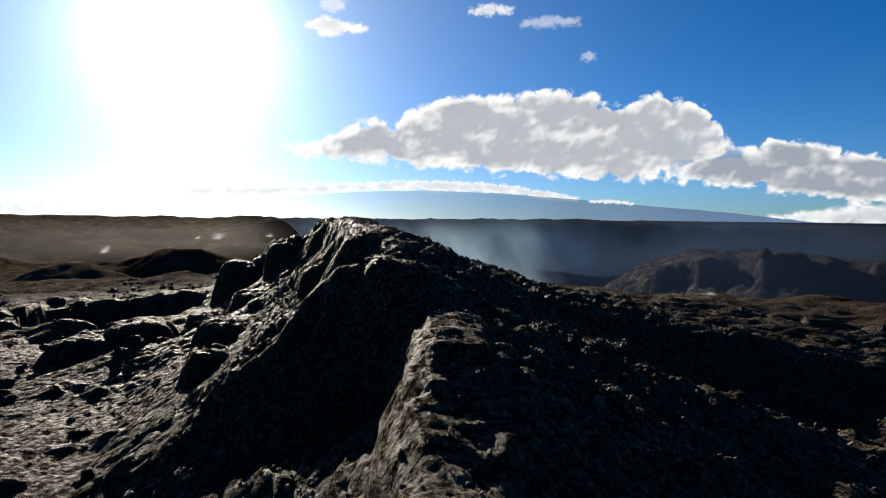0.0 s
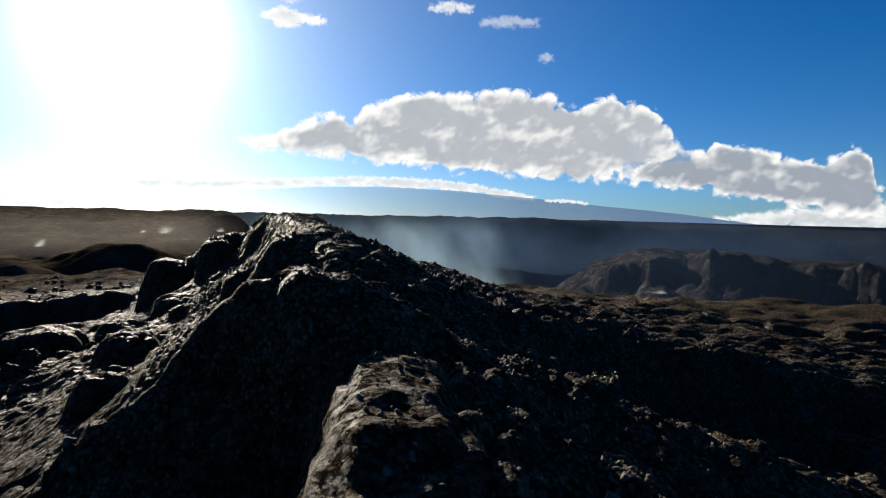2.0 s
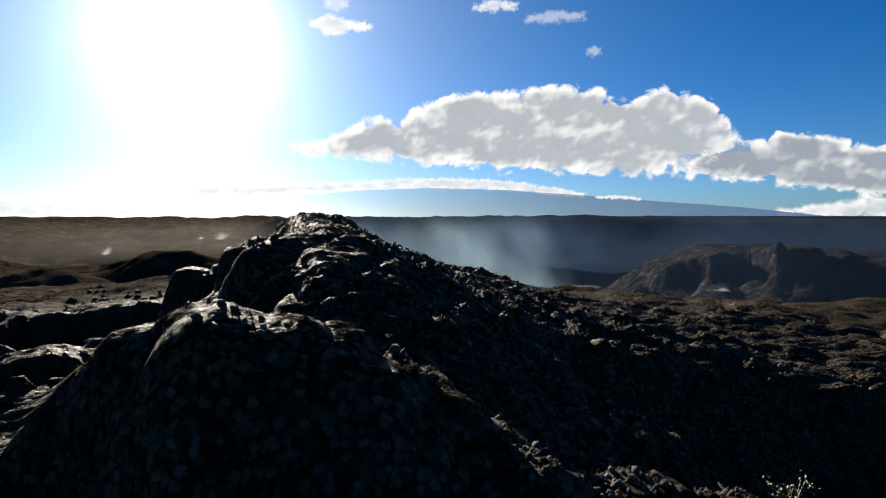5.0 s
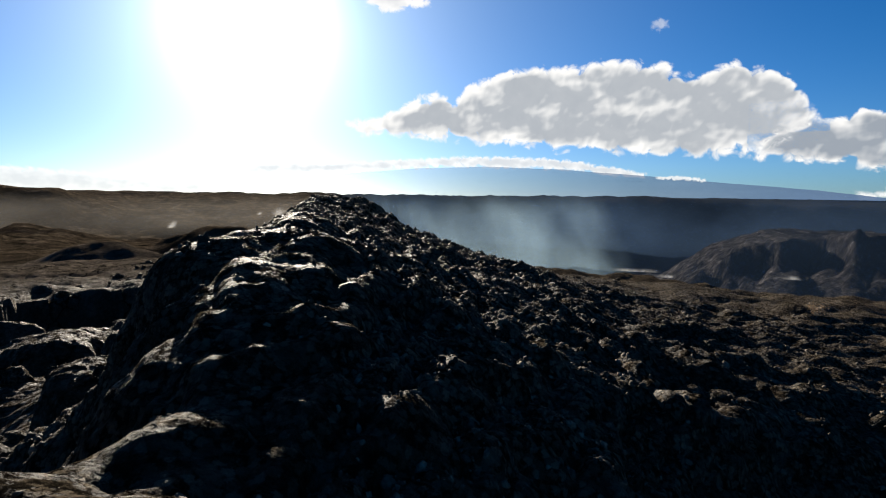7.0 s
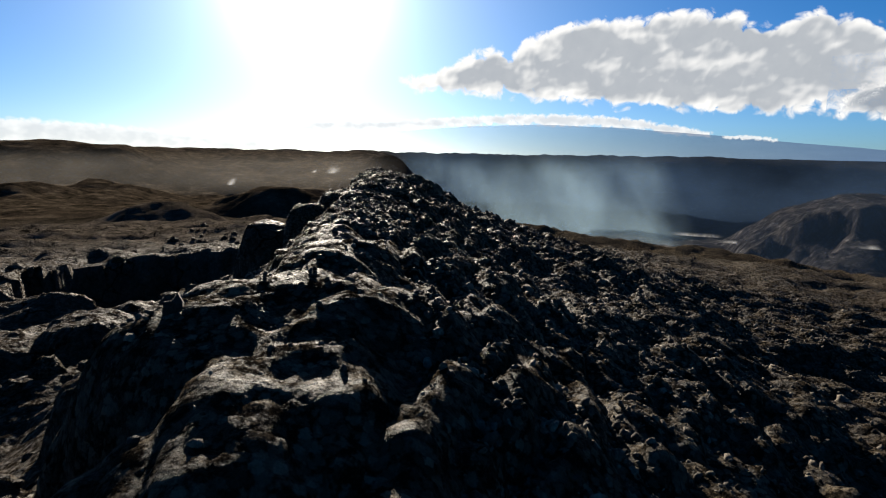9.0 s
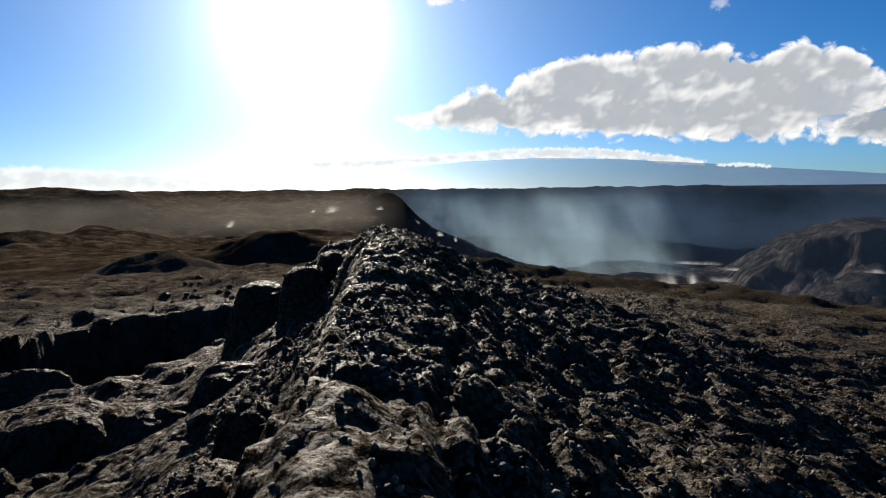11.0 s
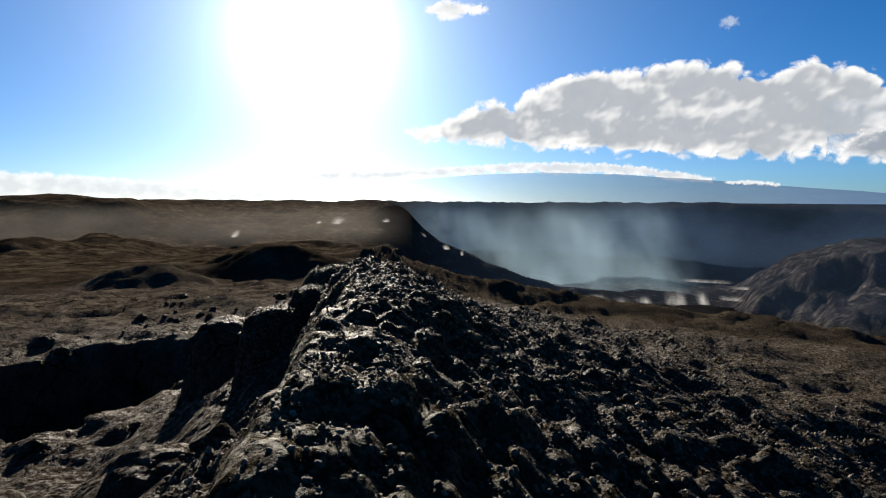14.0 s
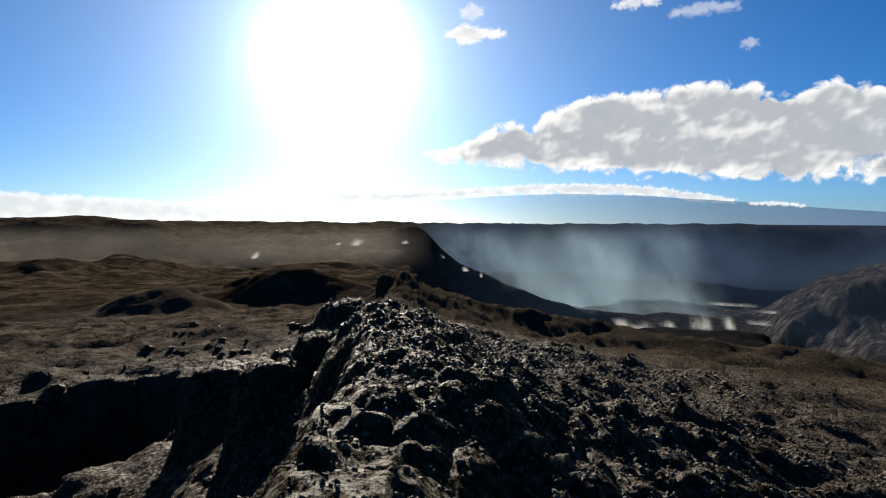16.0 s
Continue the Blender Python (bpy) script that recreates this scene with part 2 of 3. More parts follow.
def land(x, y, fine=True):
    r = np.hypot(x, y)
    far = step(66, 84, r)
    z = near_land(x, y) * (1 - far) + far_land(x, y) * far + mounds(x, y)
    if fine:
        flow = smoothness(x, y)
        d = crest(y)[0] - x
        drape = step(-0.1, 0.6, d) * (1 - step(2.0, 3.0, d)) * step(7.9, 8.6, y) * (1 - step(13, 17, y))
        drape = np.maximum(drape, step(7.5, 7.8, y) * (1 - step(8.9, 9.3, y)) * step(-3.2, -2.2, x) * (1 - step(0.1, 1.0, x)))
        # the crest's own skin is draped in smooth sheets
        drape = np.maximum(drape, 0.75 * step(-1.0, -0.3, d) * (1 - step(1.0, 1.8, d)) * (1 - step(7.2, 7.7, y)))
        drape = np.maximum(drape, 0.45 * step(-0.9, 0.0, d) * (1 - step(1.0, 1.8, d)) * (1 - step(26, 32, y)))
        clod = (1 - flow) * (1 - step(60, 120, r)) * (1 - 0.7 * drape)
        near = 1 - step(32, 55, r)
        wx, wy = x + 0.12 * perlin(x / 0.3, y / 0.3, 61), y + 0.12 * perlin(x / 0.3, y / 0.3, 62)
        a, a2, ta = cells(wx / 0.75, wy / 0.75, 63)
        b, b2, tb = cells(wx / 0.3, wy / 0.3, 64)
        c, c2, tc = cells(wx / 0.12, wy / 0.12, 65)
        patch = step(-0.35, 0.45, fbm(x / 2.2, y / 2.2, 2, 66))
        # layers of spatter, each with a flat tread and a raised lip
        k = 0.21
        warped = z + 0.16 * fbm(x / 1.3, y / 1.3, 3, 78)
        t = warped / k
        f = t - np.floor(t)
        tread = k * (np.floor(t) + step(0.5, 1.0, f)) + 0.05 * (step(0.85, 1.0, f) + (1 - step(0.0, 0.35, f)) - 0.3)
        z = z + clod * near * 0.65 * (tread - warped)
        z = z + clod * (0.2 * (0.6 - a) * (0.1 + ta) + (0.45 + 0.55 * patch) * 0.13 * (0.55 - b) * (0.3 + tb) + near * (0.3 + 0.7 * patch) * 0.04 * (0.55 - c) * (0.3 + tc))
        z = z + clod * near * (0.075 * plates(wx / 0.38, wy / 0.38, 76) + 0.038 * plates(wx / 0.18, wy / 0.18, 77))
        h, h2, th = cells(wx / 1.7 + 0.3 * perlin(x / 0.9, y / 0.9, 74), wy / 1.7, 75)
        z = z + clod * (0.26 * np.maximum(0.62 - h, 0) * (0.1 + th) * (0.3 + 0.7 * patch) - 0.05)
        z = z + clod * 0.09 * fbm(x / 0.9, y / 0.9, 3, 67)
        # ropes, plates and blisters of the flow
        rope = np.sin((x * 0.55 + y * 0.85) * 11 + 7 * fbm(x / 1.6, y / 1.6, 3, 68))
        k, k2, tk = cells(wx / 1.1, wy / 1.1, 70)
        crack = 1 - step(0.02, 0.10, k2 - k)
        grit = fbm(x / 0.35, y / 0.35, 3, 71)
        z = z + flow * (0.012 * rope + 0.13 * np.abs(fbm(x / 1.7, y / 1.7, 4, 69)) - 0.05 + 0.02 * grit - 0.04 * crack * (tk > 0.4))
        z = z + flow * 0.22 * np.maximum(0.34 - k, 0) / 0.34 * (tk > 0.9)
        # the rougher land further out
        out = step(22, 40, r) * (1 - step(500, 900, r))
        z = z + out * (0.5 * np.abs(fbm(x / 9, y / 9, 4, 72)) + 0.17 * fbm(x / 2.4, y / 2.4, 3, 73))
    return z


# ---- materials ----
def mat(name):
    m = bpy.data.materials.new(name)
    m.use_nodes = True
    m.node_tree.nodes.clear()
    return m, m.node_tree


def add(nt, kind, **values):
    n = nt.nodes.new(kind)
    for key, value in values.items():
        if key in n.inputs:
            n.inputs[key].default_value = value
    return n


def ramp(nt, source, stops):
    n = nt.nodes.new("ShaderNodeValToRGB")
    while len(n.color_ramp.elements) < len(stops):
        n.color_ramp.elements.new(0.5)
    for e, (at, colour) in zip(n.color_ramp.elements, stops):
        e.position, e.color = at, (*colour, 1)
    nt.links.new(source, n.inputs[0])
    return n.outputs[0]


def mix(nt, factor, a, b):
    n = nt.nodes.new("ShaderNodeMix")
    n.data_type = "RGBA"
    for socket, value in ((n.inputs[0], factor), (n.inputs[6], a), (n.inputs[7], b)):
        if isinstance(value, (int, float)):
            socket.default_value = value
        elif isinstance(value, tuple):
            socket.default_value = (*value, 1)
        else:
            nt.links.new(value, socket)
    return n.outputs[2]


def grain(nt, scale, detail=6, rough=0.6, coords=None):
    n = add(nt, "ShaderNodeTexNoise", Scale=scale, Detail=detail, Roughness=rough)
    if coords is None:
        coords = nt.nodes.new("ShaderNodeNewGeometry").outputs["Position"]
    nt.links.new(coords, n.inputs["Vector"])
    return n.outputs["Fac"]


def attribute(nt, name):
    n = nt.nodes.new("ShaderNodeAttribute")
    n.attribute_name = name
    return n.outputs["Fac"]


def calc(nt, what, a, b=0.0):
    n = nt.nodes.new("ShaderNodeMath")
    n.operation = what
    for socket, value in zip(n.inputs, (a, b)):
        if isinstance(value, (int, float)):
            socket.default_value = value
        else:
            nt.links.new(value, socket)
    return n.outputs[0]


def surface(nt, colour, roughness, bumps=(), specular=0.5):
    p = add(nt, "ShaderNodeBsdfPrincipled")
    p.inputs["Specular IOR Level"].default_value = specular
    for socket, value in ((p.inputs["Base Color"], colour), (p.inputs["Roughness"], roughness)):
        if isinstance(value, tuple):
            socket.default_value = (*value, 1)
        elif isinstance(value, float):
            socket.default_value = value
        else:
            nt.links.new(value, socket)
    normal = None
    for height, strength, distance in bumps:
        b = add(nt, "ShaderNodeBump", Distance=distance)
        if isinstance(strength, float):
            b.inputs["Strength"].default_value = strength
        else:
            nt.links.new(strength, b.inputs["Strength"])
        nt.links.new(height, b.inputs["Height"])
        if normal is not None:
            nt.links.new(normal, b.inputs["Normal"])
        normal = b.outputs[0]
    if normal is not None:
        nt.links.new(normal, p.inputs["Normal"])
    o = nt.nodes.new("ShaderNodeOutputMaterial")
    nt.links.new(p.outputs[0], o.inputs["Surface"])
    return p


def crust(nt, scale):
    """Knobbly crust: cells with a warped outline."""
    geo = nt.nodes.new("ShaderNodeNewGeometry").outputs["Position"]
    warp = add(nt, "ShaderNodeTexNoise", Scale=scale * 1.5, Detail=3)
    nt.links.new(geo, warp.inputs["Vector"])
    push = nt.nodes.new("ShaderNodeVectorMath")
    push.operation = "MULTIPLY_ADD"
    push.inputs[1].default_value = (0.6 / scale,) * 3
    nt.links.new(warp.outputs["Color"], push.inputs[0])
    nt.links.new(geo, push.inputs[2])
    cell = add(nt, "ShaderNodeTexVoronoi", Scale=scale)
    nt.links.new(push.outputs[0], cell.inputs["Vector"])
    return calc(nt, "SUBTRACT", 1.0, cell.outputs["Distance"])


def grains(nt, scale):
    """Small welded lumps: their height, and a random number for each."""
    geo = nt.nodes.new("ShaderNodeNewGeometry").outputs["Position"]
    warp = add(nt, "ShaderNodeTexNoise", Scale=scale * 0.8, Detail=4, Roughness=0.7)
    nt.links.new(geo, warp.inputs["Vector"])
    push = nt.nodes.new("ShaderNodeVectorMath")
    push.operation = "MULTIPLY_ADD"
    push.inputs[1].default_value = (1.1 / scale,) * 3
    nt.links.new(warp.outputs["Color"], push.inputs[0])
    nt.links.new(geo, push.inputs[2])
    cell = add(nt, "ShaderNodeTexVoronoi", Scale=scale)
    nt.links.new(push.outputs[0], cell.inputs["Vector"])
    part_ = nt.nodes.new("ShaderNodeSeparateColor")
    nt.links.new(cell.outputs["Color"], part_.inputs[0])
    return calc(nt, "SUBTRACT", 1.0, cell.outputs["Distance"]), part_.outputs[0]


def lava_material():
    m, nt = mat("lava")
    flow, far, scrub, olive_tint = (attribute(nt, a) for a in ("flow", "far", "scrub", "olive_tint"))
    small, mid, big = grain(nt, 5, 11, 0.82), grain(nt, 3.2), grain(nt, 0.35)
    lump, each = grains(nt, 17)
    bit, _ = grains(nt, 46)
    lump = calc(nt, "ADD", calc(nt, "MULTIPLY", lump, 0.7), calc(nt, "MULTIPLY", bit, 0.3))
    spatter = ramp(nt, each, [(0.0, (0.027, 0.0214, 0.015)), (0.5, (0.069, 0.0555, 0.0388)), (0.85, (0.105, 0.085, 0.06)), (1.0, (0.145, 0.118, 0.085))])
    # shade in the crevices between lumps, painted into the colour
    crevice_shade = ramp(nt, calc(nt, "ADD", lump, calc(nt, "MULTIPLY", calc(nt, "SUBTRACT", small, 0.5), 0.9)), [(0.36, (1, 1, 1)), (0.56, (0, 0, 0))])
    spatter = mix(nt, crevice_shade, spatter, (0.009, 0.0075, 0.0056))
    rusty = ramp(nt, small, [(0.4, (0.00425, 0.00374, 0.00323)), (0.55, (0.026, 0.0182, 0.0122)), (0.7, (0.078, 0.054, 0.0352))])
    spatter = mix(nt, ramp(nt, big, [(0.45, (0, 0, 0)), (0.7, (0.6, 0.6, 0.6))]), spatter, rusty)
    spatter = mix(nt, calc(nt, "MULTIPLY", calc(nt, "MULTIPLY", olive_tint, 0.8), ramp(nt, small, [(0.45, (0, 0, 0)), (0.6, (1, 1, 1))])), spatter, (0.05, 0.044, 0.021))
    ropy = ramp(nt, small, [(0.36, (0.007, 0.0055, 0.0041)), (0.5, (0.03, 0.0237, 0.0172)), (0.64, (0.082, 0.065, 0.047))])
    # paler flow colour, mixed in with distance from the walk's start
    farther_flow = ramp(nt, grain(nt, 0.8, 10, 0.8), [(0.4, (0.016, 0.0132, 0.01)), (0.52, (0.058, 0.0475, 0.0365)), (0.68, (0.13, 0.108, 0.084))])
    ropy = mix(nt, attribute(nt, "dull"), ropy, farther_flow)
    geo = nt.nodes.new("ShaderNodeNewGeometry").outputs["Position"]
    bent = add(nt, "ShaderNodeTexNoise", Scale=1.6, Detail=5, Roughness=0.6)
    nt.links.new(geo, bent.inputs["Vector"])
    push = nt.nodes.new("ShaderNodeVectorMath")
    push.operation = "MULTIPLY_ADD"
    push.inputs[1].default_value = (0.7,) * 3
    nt.links.new(bent.outputs["Color"], push.inputs[0])
    nt.links.new(geo, push.inputs[2])
    split = add(nt, "ShaderNodeTexVoronoi", Scale=0.95)
    split.feature = "DISTANCE_TO_EDGE"
    nt.links.new(push.outputs[0], split.inputs["Vector"])
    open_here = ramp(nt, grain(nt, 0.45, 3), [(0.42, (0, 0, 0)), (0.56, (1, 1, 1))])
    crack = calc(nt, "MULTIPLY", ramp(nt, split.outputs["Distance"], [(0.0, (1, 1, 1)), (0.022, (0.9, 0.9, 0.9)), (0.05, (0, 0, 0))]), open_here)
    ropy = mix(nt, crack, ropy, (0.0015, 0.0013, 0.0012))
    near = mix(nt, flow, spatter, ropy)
    wide = grain(nt, 0.02, 8)
    stony = grain(nt, 0.12, 10, 0.8)
    distant = ramp(nt, wide, [(0.35, (0.011, 0.0107, 0.011)), (0.6, (0.022, 0.0213, 0.0213)), (0.75, (0.043, 0.039, 0.037))])
    distant = mix(nt, ramp(nt, stony, [(0.52, (0, 0, 0)), (0.68, (0.9, 0.9, 0.9))]), distant, (0.12, 0.11, 0.102))
    bushy = ramp(nt, stony, [(0.4, (0.012, 0.0096, 0.0068)), (0.52, (0.055, 0.042, 0.029)), (0.66, (0.15, 0.117, 0.081))])
    distant = mix(nt, scrub, distant, bushy)
    tall = add(nt, "ShaderNodeMapping")
    tall.inputs["Scale"].default_value = (1, 1, 0.22)
    nt.links.new(nt.nodes.new("ShaderNodeNewGeometry").outputs["Position"], tall.inputs["Vector"])
    streaks = grain(nt, 0.16, 9, 0.72, tall.outputs[0])
    cliff = ramp(nt, streaks, [(0.36, (0.004, 0.004, 0.0045)), (0.5, (0.024, 0.022, 0.0215)), (0.62, (0.07, 0.063, 0.058)), (0.74, (0.26, 0.243, 0.226))])
    distant = mix(nt, attribute(nt, "scarp"), distant, cliff)
    distant = mix(nt, calc(nt, "MULTIPLY", attribute(nt, "crater_dark"), 0.75), distant, (0.010, 0.0102, 0.0115))
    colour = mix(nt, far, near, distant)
    rough = add(nt, "ShaderNodeMapRange")
    nt.links.new(flow, rough.inputs[0])
    rough.inputs[3].default_value, rough.inputs[4].default_value = 0.66, 0.6
    damp = calc(nt, "MULTIPLY", calc(nt, "SUBTRACT", 1.0, far), 0.9)
    matt = calc(nt, "MAXIMUM", rough.outputs[0], calc(nt, "MULTIPLY", attribute(nt, "dull"), 0.9))
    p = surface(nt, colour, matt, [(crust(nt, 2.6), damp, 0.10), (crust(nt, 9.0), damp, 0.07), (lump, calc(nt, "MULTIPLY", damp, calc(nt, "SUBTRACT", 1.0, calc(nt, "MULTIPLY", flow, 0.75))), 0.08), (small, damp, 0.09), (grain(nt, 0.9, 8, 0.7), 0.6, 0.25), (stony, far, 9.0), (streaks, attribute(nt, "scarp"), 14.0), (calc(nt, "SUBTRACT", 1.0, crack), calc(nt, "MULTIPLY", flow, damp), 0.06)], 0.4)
    glassy = ramp(nt, small, [(0.48, (0, 0, 0)), (0.62, (0.13, 0.13, 0.13))])
    sheen = calc(nt, "MULTIPLY", glassy, calc(nt, "SUBTRACT", 1.0, attribute(nt, "dull")))
    nt.links.new(calc(nt, "MULTIPLY", sheen, calc(nt, "SUBTRACT", 1.0, calc(nt, "MULTIPLY", flow, 0.5))), p.inputs["Specular IOR Level"])
    return m


LAVA = lava_material()


# ---- the ground: one sheet, finest along the walk ----
def spread(first, last, fine, growth, a, b):
    """Lines from first to last, fine apart between a and b, and further apart beyond."""
    lines = list(np.arange(a, b, fine))
    while lines[-1] < last:
        lines.append(lines[-1] + fine + growth * (lines[-1] - b))
    low = [a]
    while low[-1] > first:
        low.append(low[-1] - fine - growth * (a - low[-1]))
    return np.array(low[:0:-1] + lines)


def grid_mesh(name, x, y, z, material, attributes=()):
    rows, cols = x.shape
    co = np.stack([x, y, z], -1).reshape(-1, 3).astype(np.float32)
    i = (np.arange(rows - 1)[:, None] * cols + np.arange(cols - 1)[None, :]).ravel()
    faces = np.stack([i, i + 1, i + cols + 1, i + cols], 1).astype(np.int32)
    me = bpy.data.meshes.new(name)
    me.vertices.add(len(co))
    me.vertices.foreach_set("co", co.ravel())
    me.loops.add(faces.size)
    me.loops.foreach_set("vertex_index", faces.ravel())
    me.polygons.add(len(faces))
    me.polygons.foreach_set("loop_start", np.arange(0, faces.size, 4, dtype=np.int32))
    me.polygons.foreach_set("use_smooth", np.ones(len(faces), dtype=bool))
    me.update(calc_edges=True)
    for key, values in attributes:
        me.attributes.new(key, "FLOAT", "POINT").data.foreach_set("value", values.ravel().astype(np.float32))
    me.materials.append(material)
    return me


u = spread(-4700, 4700, 0.05, 0.022, -4.5, 3.5)
v = spread(-400, 4700, 0.05, 0.02, 2.5, 25)
U, V = np.meshgrid(u, v)
bend = np.interp(V, CREST_Y, CREST_X) * (1 - step(60, 200, np.abs(U)))
X, Y = U + bend, V
Z = land(X, Y)
R, AZ = np.hypot(X, Y), np.degrees(np.arctan2(-X, Y))
far = step(60, 110, R)
scrub = far * step(60, 90, R) * step(14, 24, AZ) * (1 - 0.6 * step(700, 1000, R))
dull = step(26, 60, R)
# darker colour on the crater's near lip and on the far wall
crater_dark = (1 - step(6, 18, AZ)) * step(78, 105, R) * (1 - step(280, 360, R)) + 1.1 * (1 - step(14, 18, AZ)) * step(640, 700, R)
steepness = np.hypot(np.gradient(Z, axis=1) / np.gradient(X, axis=1), np.gradient(Z, axis=0) / np.gradient(Y, axis=0))
scarp = step(0.22, 0.5, steepness) * step(280, 340, R) * (1 - step(600, 680, R)) * (1 - step(-12, -8, AZ))
# olive tint on the high part of the crest
olive_tint = step(-1.4, -0.3, Z) * step(15, 19, Y) * (1 - step(30, 34, Y)) * (1 - far)
# clods lean out sideways, so that they overhang a little
gx, gy = np.gradient(Z, axis=1) / np.gradient(X, axis=1), np.gradient(Z, axis=0) / np.gradient(Y, axis=0)
near = (1 - step(25, 60, R)) * (1 - smoothness(X, Y))
X2 = X - near * 0.03 * np.clip(gx, -2, 2) * (1 + perlin(X / 0.4, Z / 0.4, 81))
Y2 = Y - near * 0.03 * np.clip(gy, -2, 2) * (1 + perlin(Y / 0.4, Z / 0.4, 82))
ground = new("ground", grid_mesh("ground", X2, Y2, Z, LAVA, [("flow", smoothness(X, Y)), ("far", far), ("scrub", np.clip(scrub, 0, 1)), ("olive_tint", olive_tint), ("dull", dull), ("crater_dark", crater_dark), ("scarp", scarp)]))
tagged(ground, "dark spatter ridge and ropy lava flow falling to a crater", "lava ground", kind="structure")


# ---- the great shield mountain on the skyline: haze painted as blue glow, fading out leftwards ----
def mountain():
    m, nt = mat("haze_glow_slope")
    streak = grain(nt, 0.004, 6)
    # distance haze painted into the slope as a glowing blue
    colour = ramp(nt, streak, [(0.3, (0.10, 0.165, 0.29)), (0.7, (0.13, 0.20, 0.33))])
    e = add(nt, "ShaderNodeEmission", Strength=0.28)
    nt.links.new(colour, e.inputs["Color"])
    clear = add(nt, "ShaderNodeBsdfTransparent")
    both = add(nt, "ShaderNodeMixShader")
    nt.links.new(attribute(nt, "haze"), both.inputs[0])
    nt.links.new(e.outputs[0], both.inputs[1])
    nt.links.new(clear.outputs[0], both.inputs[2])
    o = nt.nodes.new("ShaderNodeOutputMaterial")
    nt.links.new(both.outputs[0], o.inputs["Surface"])
    az = np.linspace(-60, 50, 221)
    el = np.interp(az, [-60, -44, -37, -28, -22, -13.5, -6, 2, 9, 20, 35, 50], [-1.6, -1.1, -0.5, 0.7, 1.3, 2.15, 2.8, 3.1, 2.9, 2.0, 0.8, 0])
    el = el + 0.03 * fbm(az / 3.0, az * 0 + 0.5, 4, 91)
    k = np.linspace(0, 1, 12)
    A, K = np.meshgrid(az, k)
    E = np.meshgrid(el, k)[0]
    r = 3600 + 900 * K
    z = -60 + (np.tan(np.radians(E)) * 4500 + 60) * np.sin(K * math.pi / 2)
    a = np.radians(A)
    # share of transparency, so the slope fades as haze would fade it
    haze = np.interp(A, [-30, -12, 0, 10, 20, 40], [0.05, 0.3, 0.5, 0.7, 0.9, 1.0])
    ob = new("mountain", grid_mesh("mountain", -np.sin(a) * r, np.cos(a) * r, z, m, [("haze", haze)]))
    return tagged(ob, "broad shield volcano on the horizon, glowing in haze blue", "mountain", kind="structure")


mountain()


# ---- clouds: far glowing sheets with painted light and shade, dense in the middle and bright where thin ----
def cloud_material():
    m, nt = mat("cloud")
    fine = grain(nt, 0.009, 7, 0.55)
    edge = calc(nt, "ADD", attribute(nt, "thickness"), calc(nt, "MULTIPLY", calc(nt, "SUBTRACT", fine, 0.5), 0.5))
    alpha = add(nt, "ShaderNodeMapRange")
    alpha.interpolation_type = "SMOOTHSTEP"
    alpha.inputs[1].default_value, alpha.inputs[2].default_value = 0.2, 0.8
    nt.links.new(edge, alpha.inputs[0])
    cloud_shade = calc(nt, "ADD", attribute(nt, "cloud_shade"), calc(nt, "MULTIPLY", calc(nt, "SUBTRACT", fine, 0.5), 0.2))
    # white and grey of the cloud painted into a glowing colour
    colour = ramp(nt, cloud_shade, [(0.0, (1.0, 0.985, 0.955)), (0.3, (0.78, 0.785, 0.785)), (0.65, (0.52, 0.545, 0.575)), (1.0, (0.33, 0.37, 0.425))])
    e = add(nt, "ShaderNodeEmission", Strength=0.295)
    nt.links.new(colour, e.inputs["Color"])
    both = add(nt, "ShaderNodeMixShader")
    nt.links.new(calc(nt, "MULTIPLY", alpha.outputs[0], attribute(nt, "body")), both.inputs[0])
    nt.links.new(add(nt, "ShaderNodeBsdfTransparent").outputs[0], both.inputs[1])
    nt.links.new(e.outputs[0], both.inputs[2])
    o = nt.nodes.new("ShaderNodeOutputMaterial")
    nt.links.new(both.outputs[0], o.inputs["Surface"])
    return m


CLOUD = cloud_material()


def billow(x, y, octaves, seed, gain=0.5):
    """Rounded heads of several sizes, about -0.6 to 0.9."""
    total, amp = 0.0, 1.0
    for o in range(octaves):
        f, f2, tag = cells(x * 2.2 ** o, y * 2.2 ** o, seed + 7 * o)
        total = total + amp * (0.45 - f * f * 1.5) * (0.5 + tag)
        amp *= gain
    return total


def blurred(f, n):
    """A box mean over n cells each way, with the border held."""
    for axis in (0, 1):
        pad = [(n, n) if k == axis else (0, 0) for k in (0, 1)]
        c = np.cumsum(np.pad(f, pad, mode="edge"), axis=axis)
        c = np.concatenate([np.zeros_like(np.take(c, [0], axis)), c], axis)
        size = f.shape[axis]
        f = (np.take(c, range(2 * n + 1, 2 * n + 1 + size), axis) - np.take(c, range(size), axis)) / (2 * n + 1)
    return f


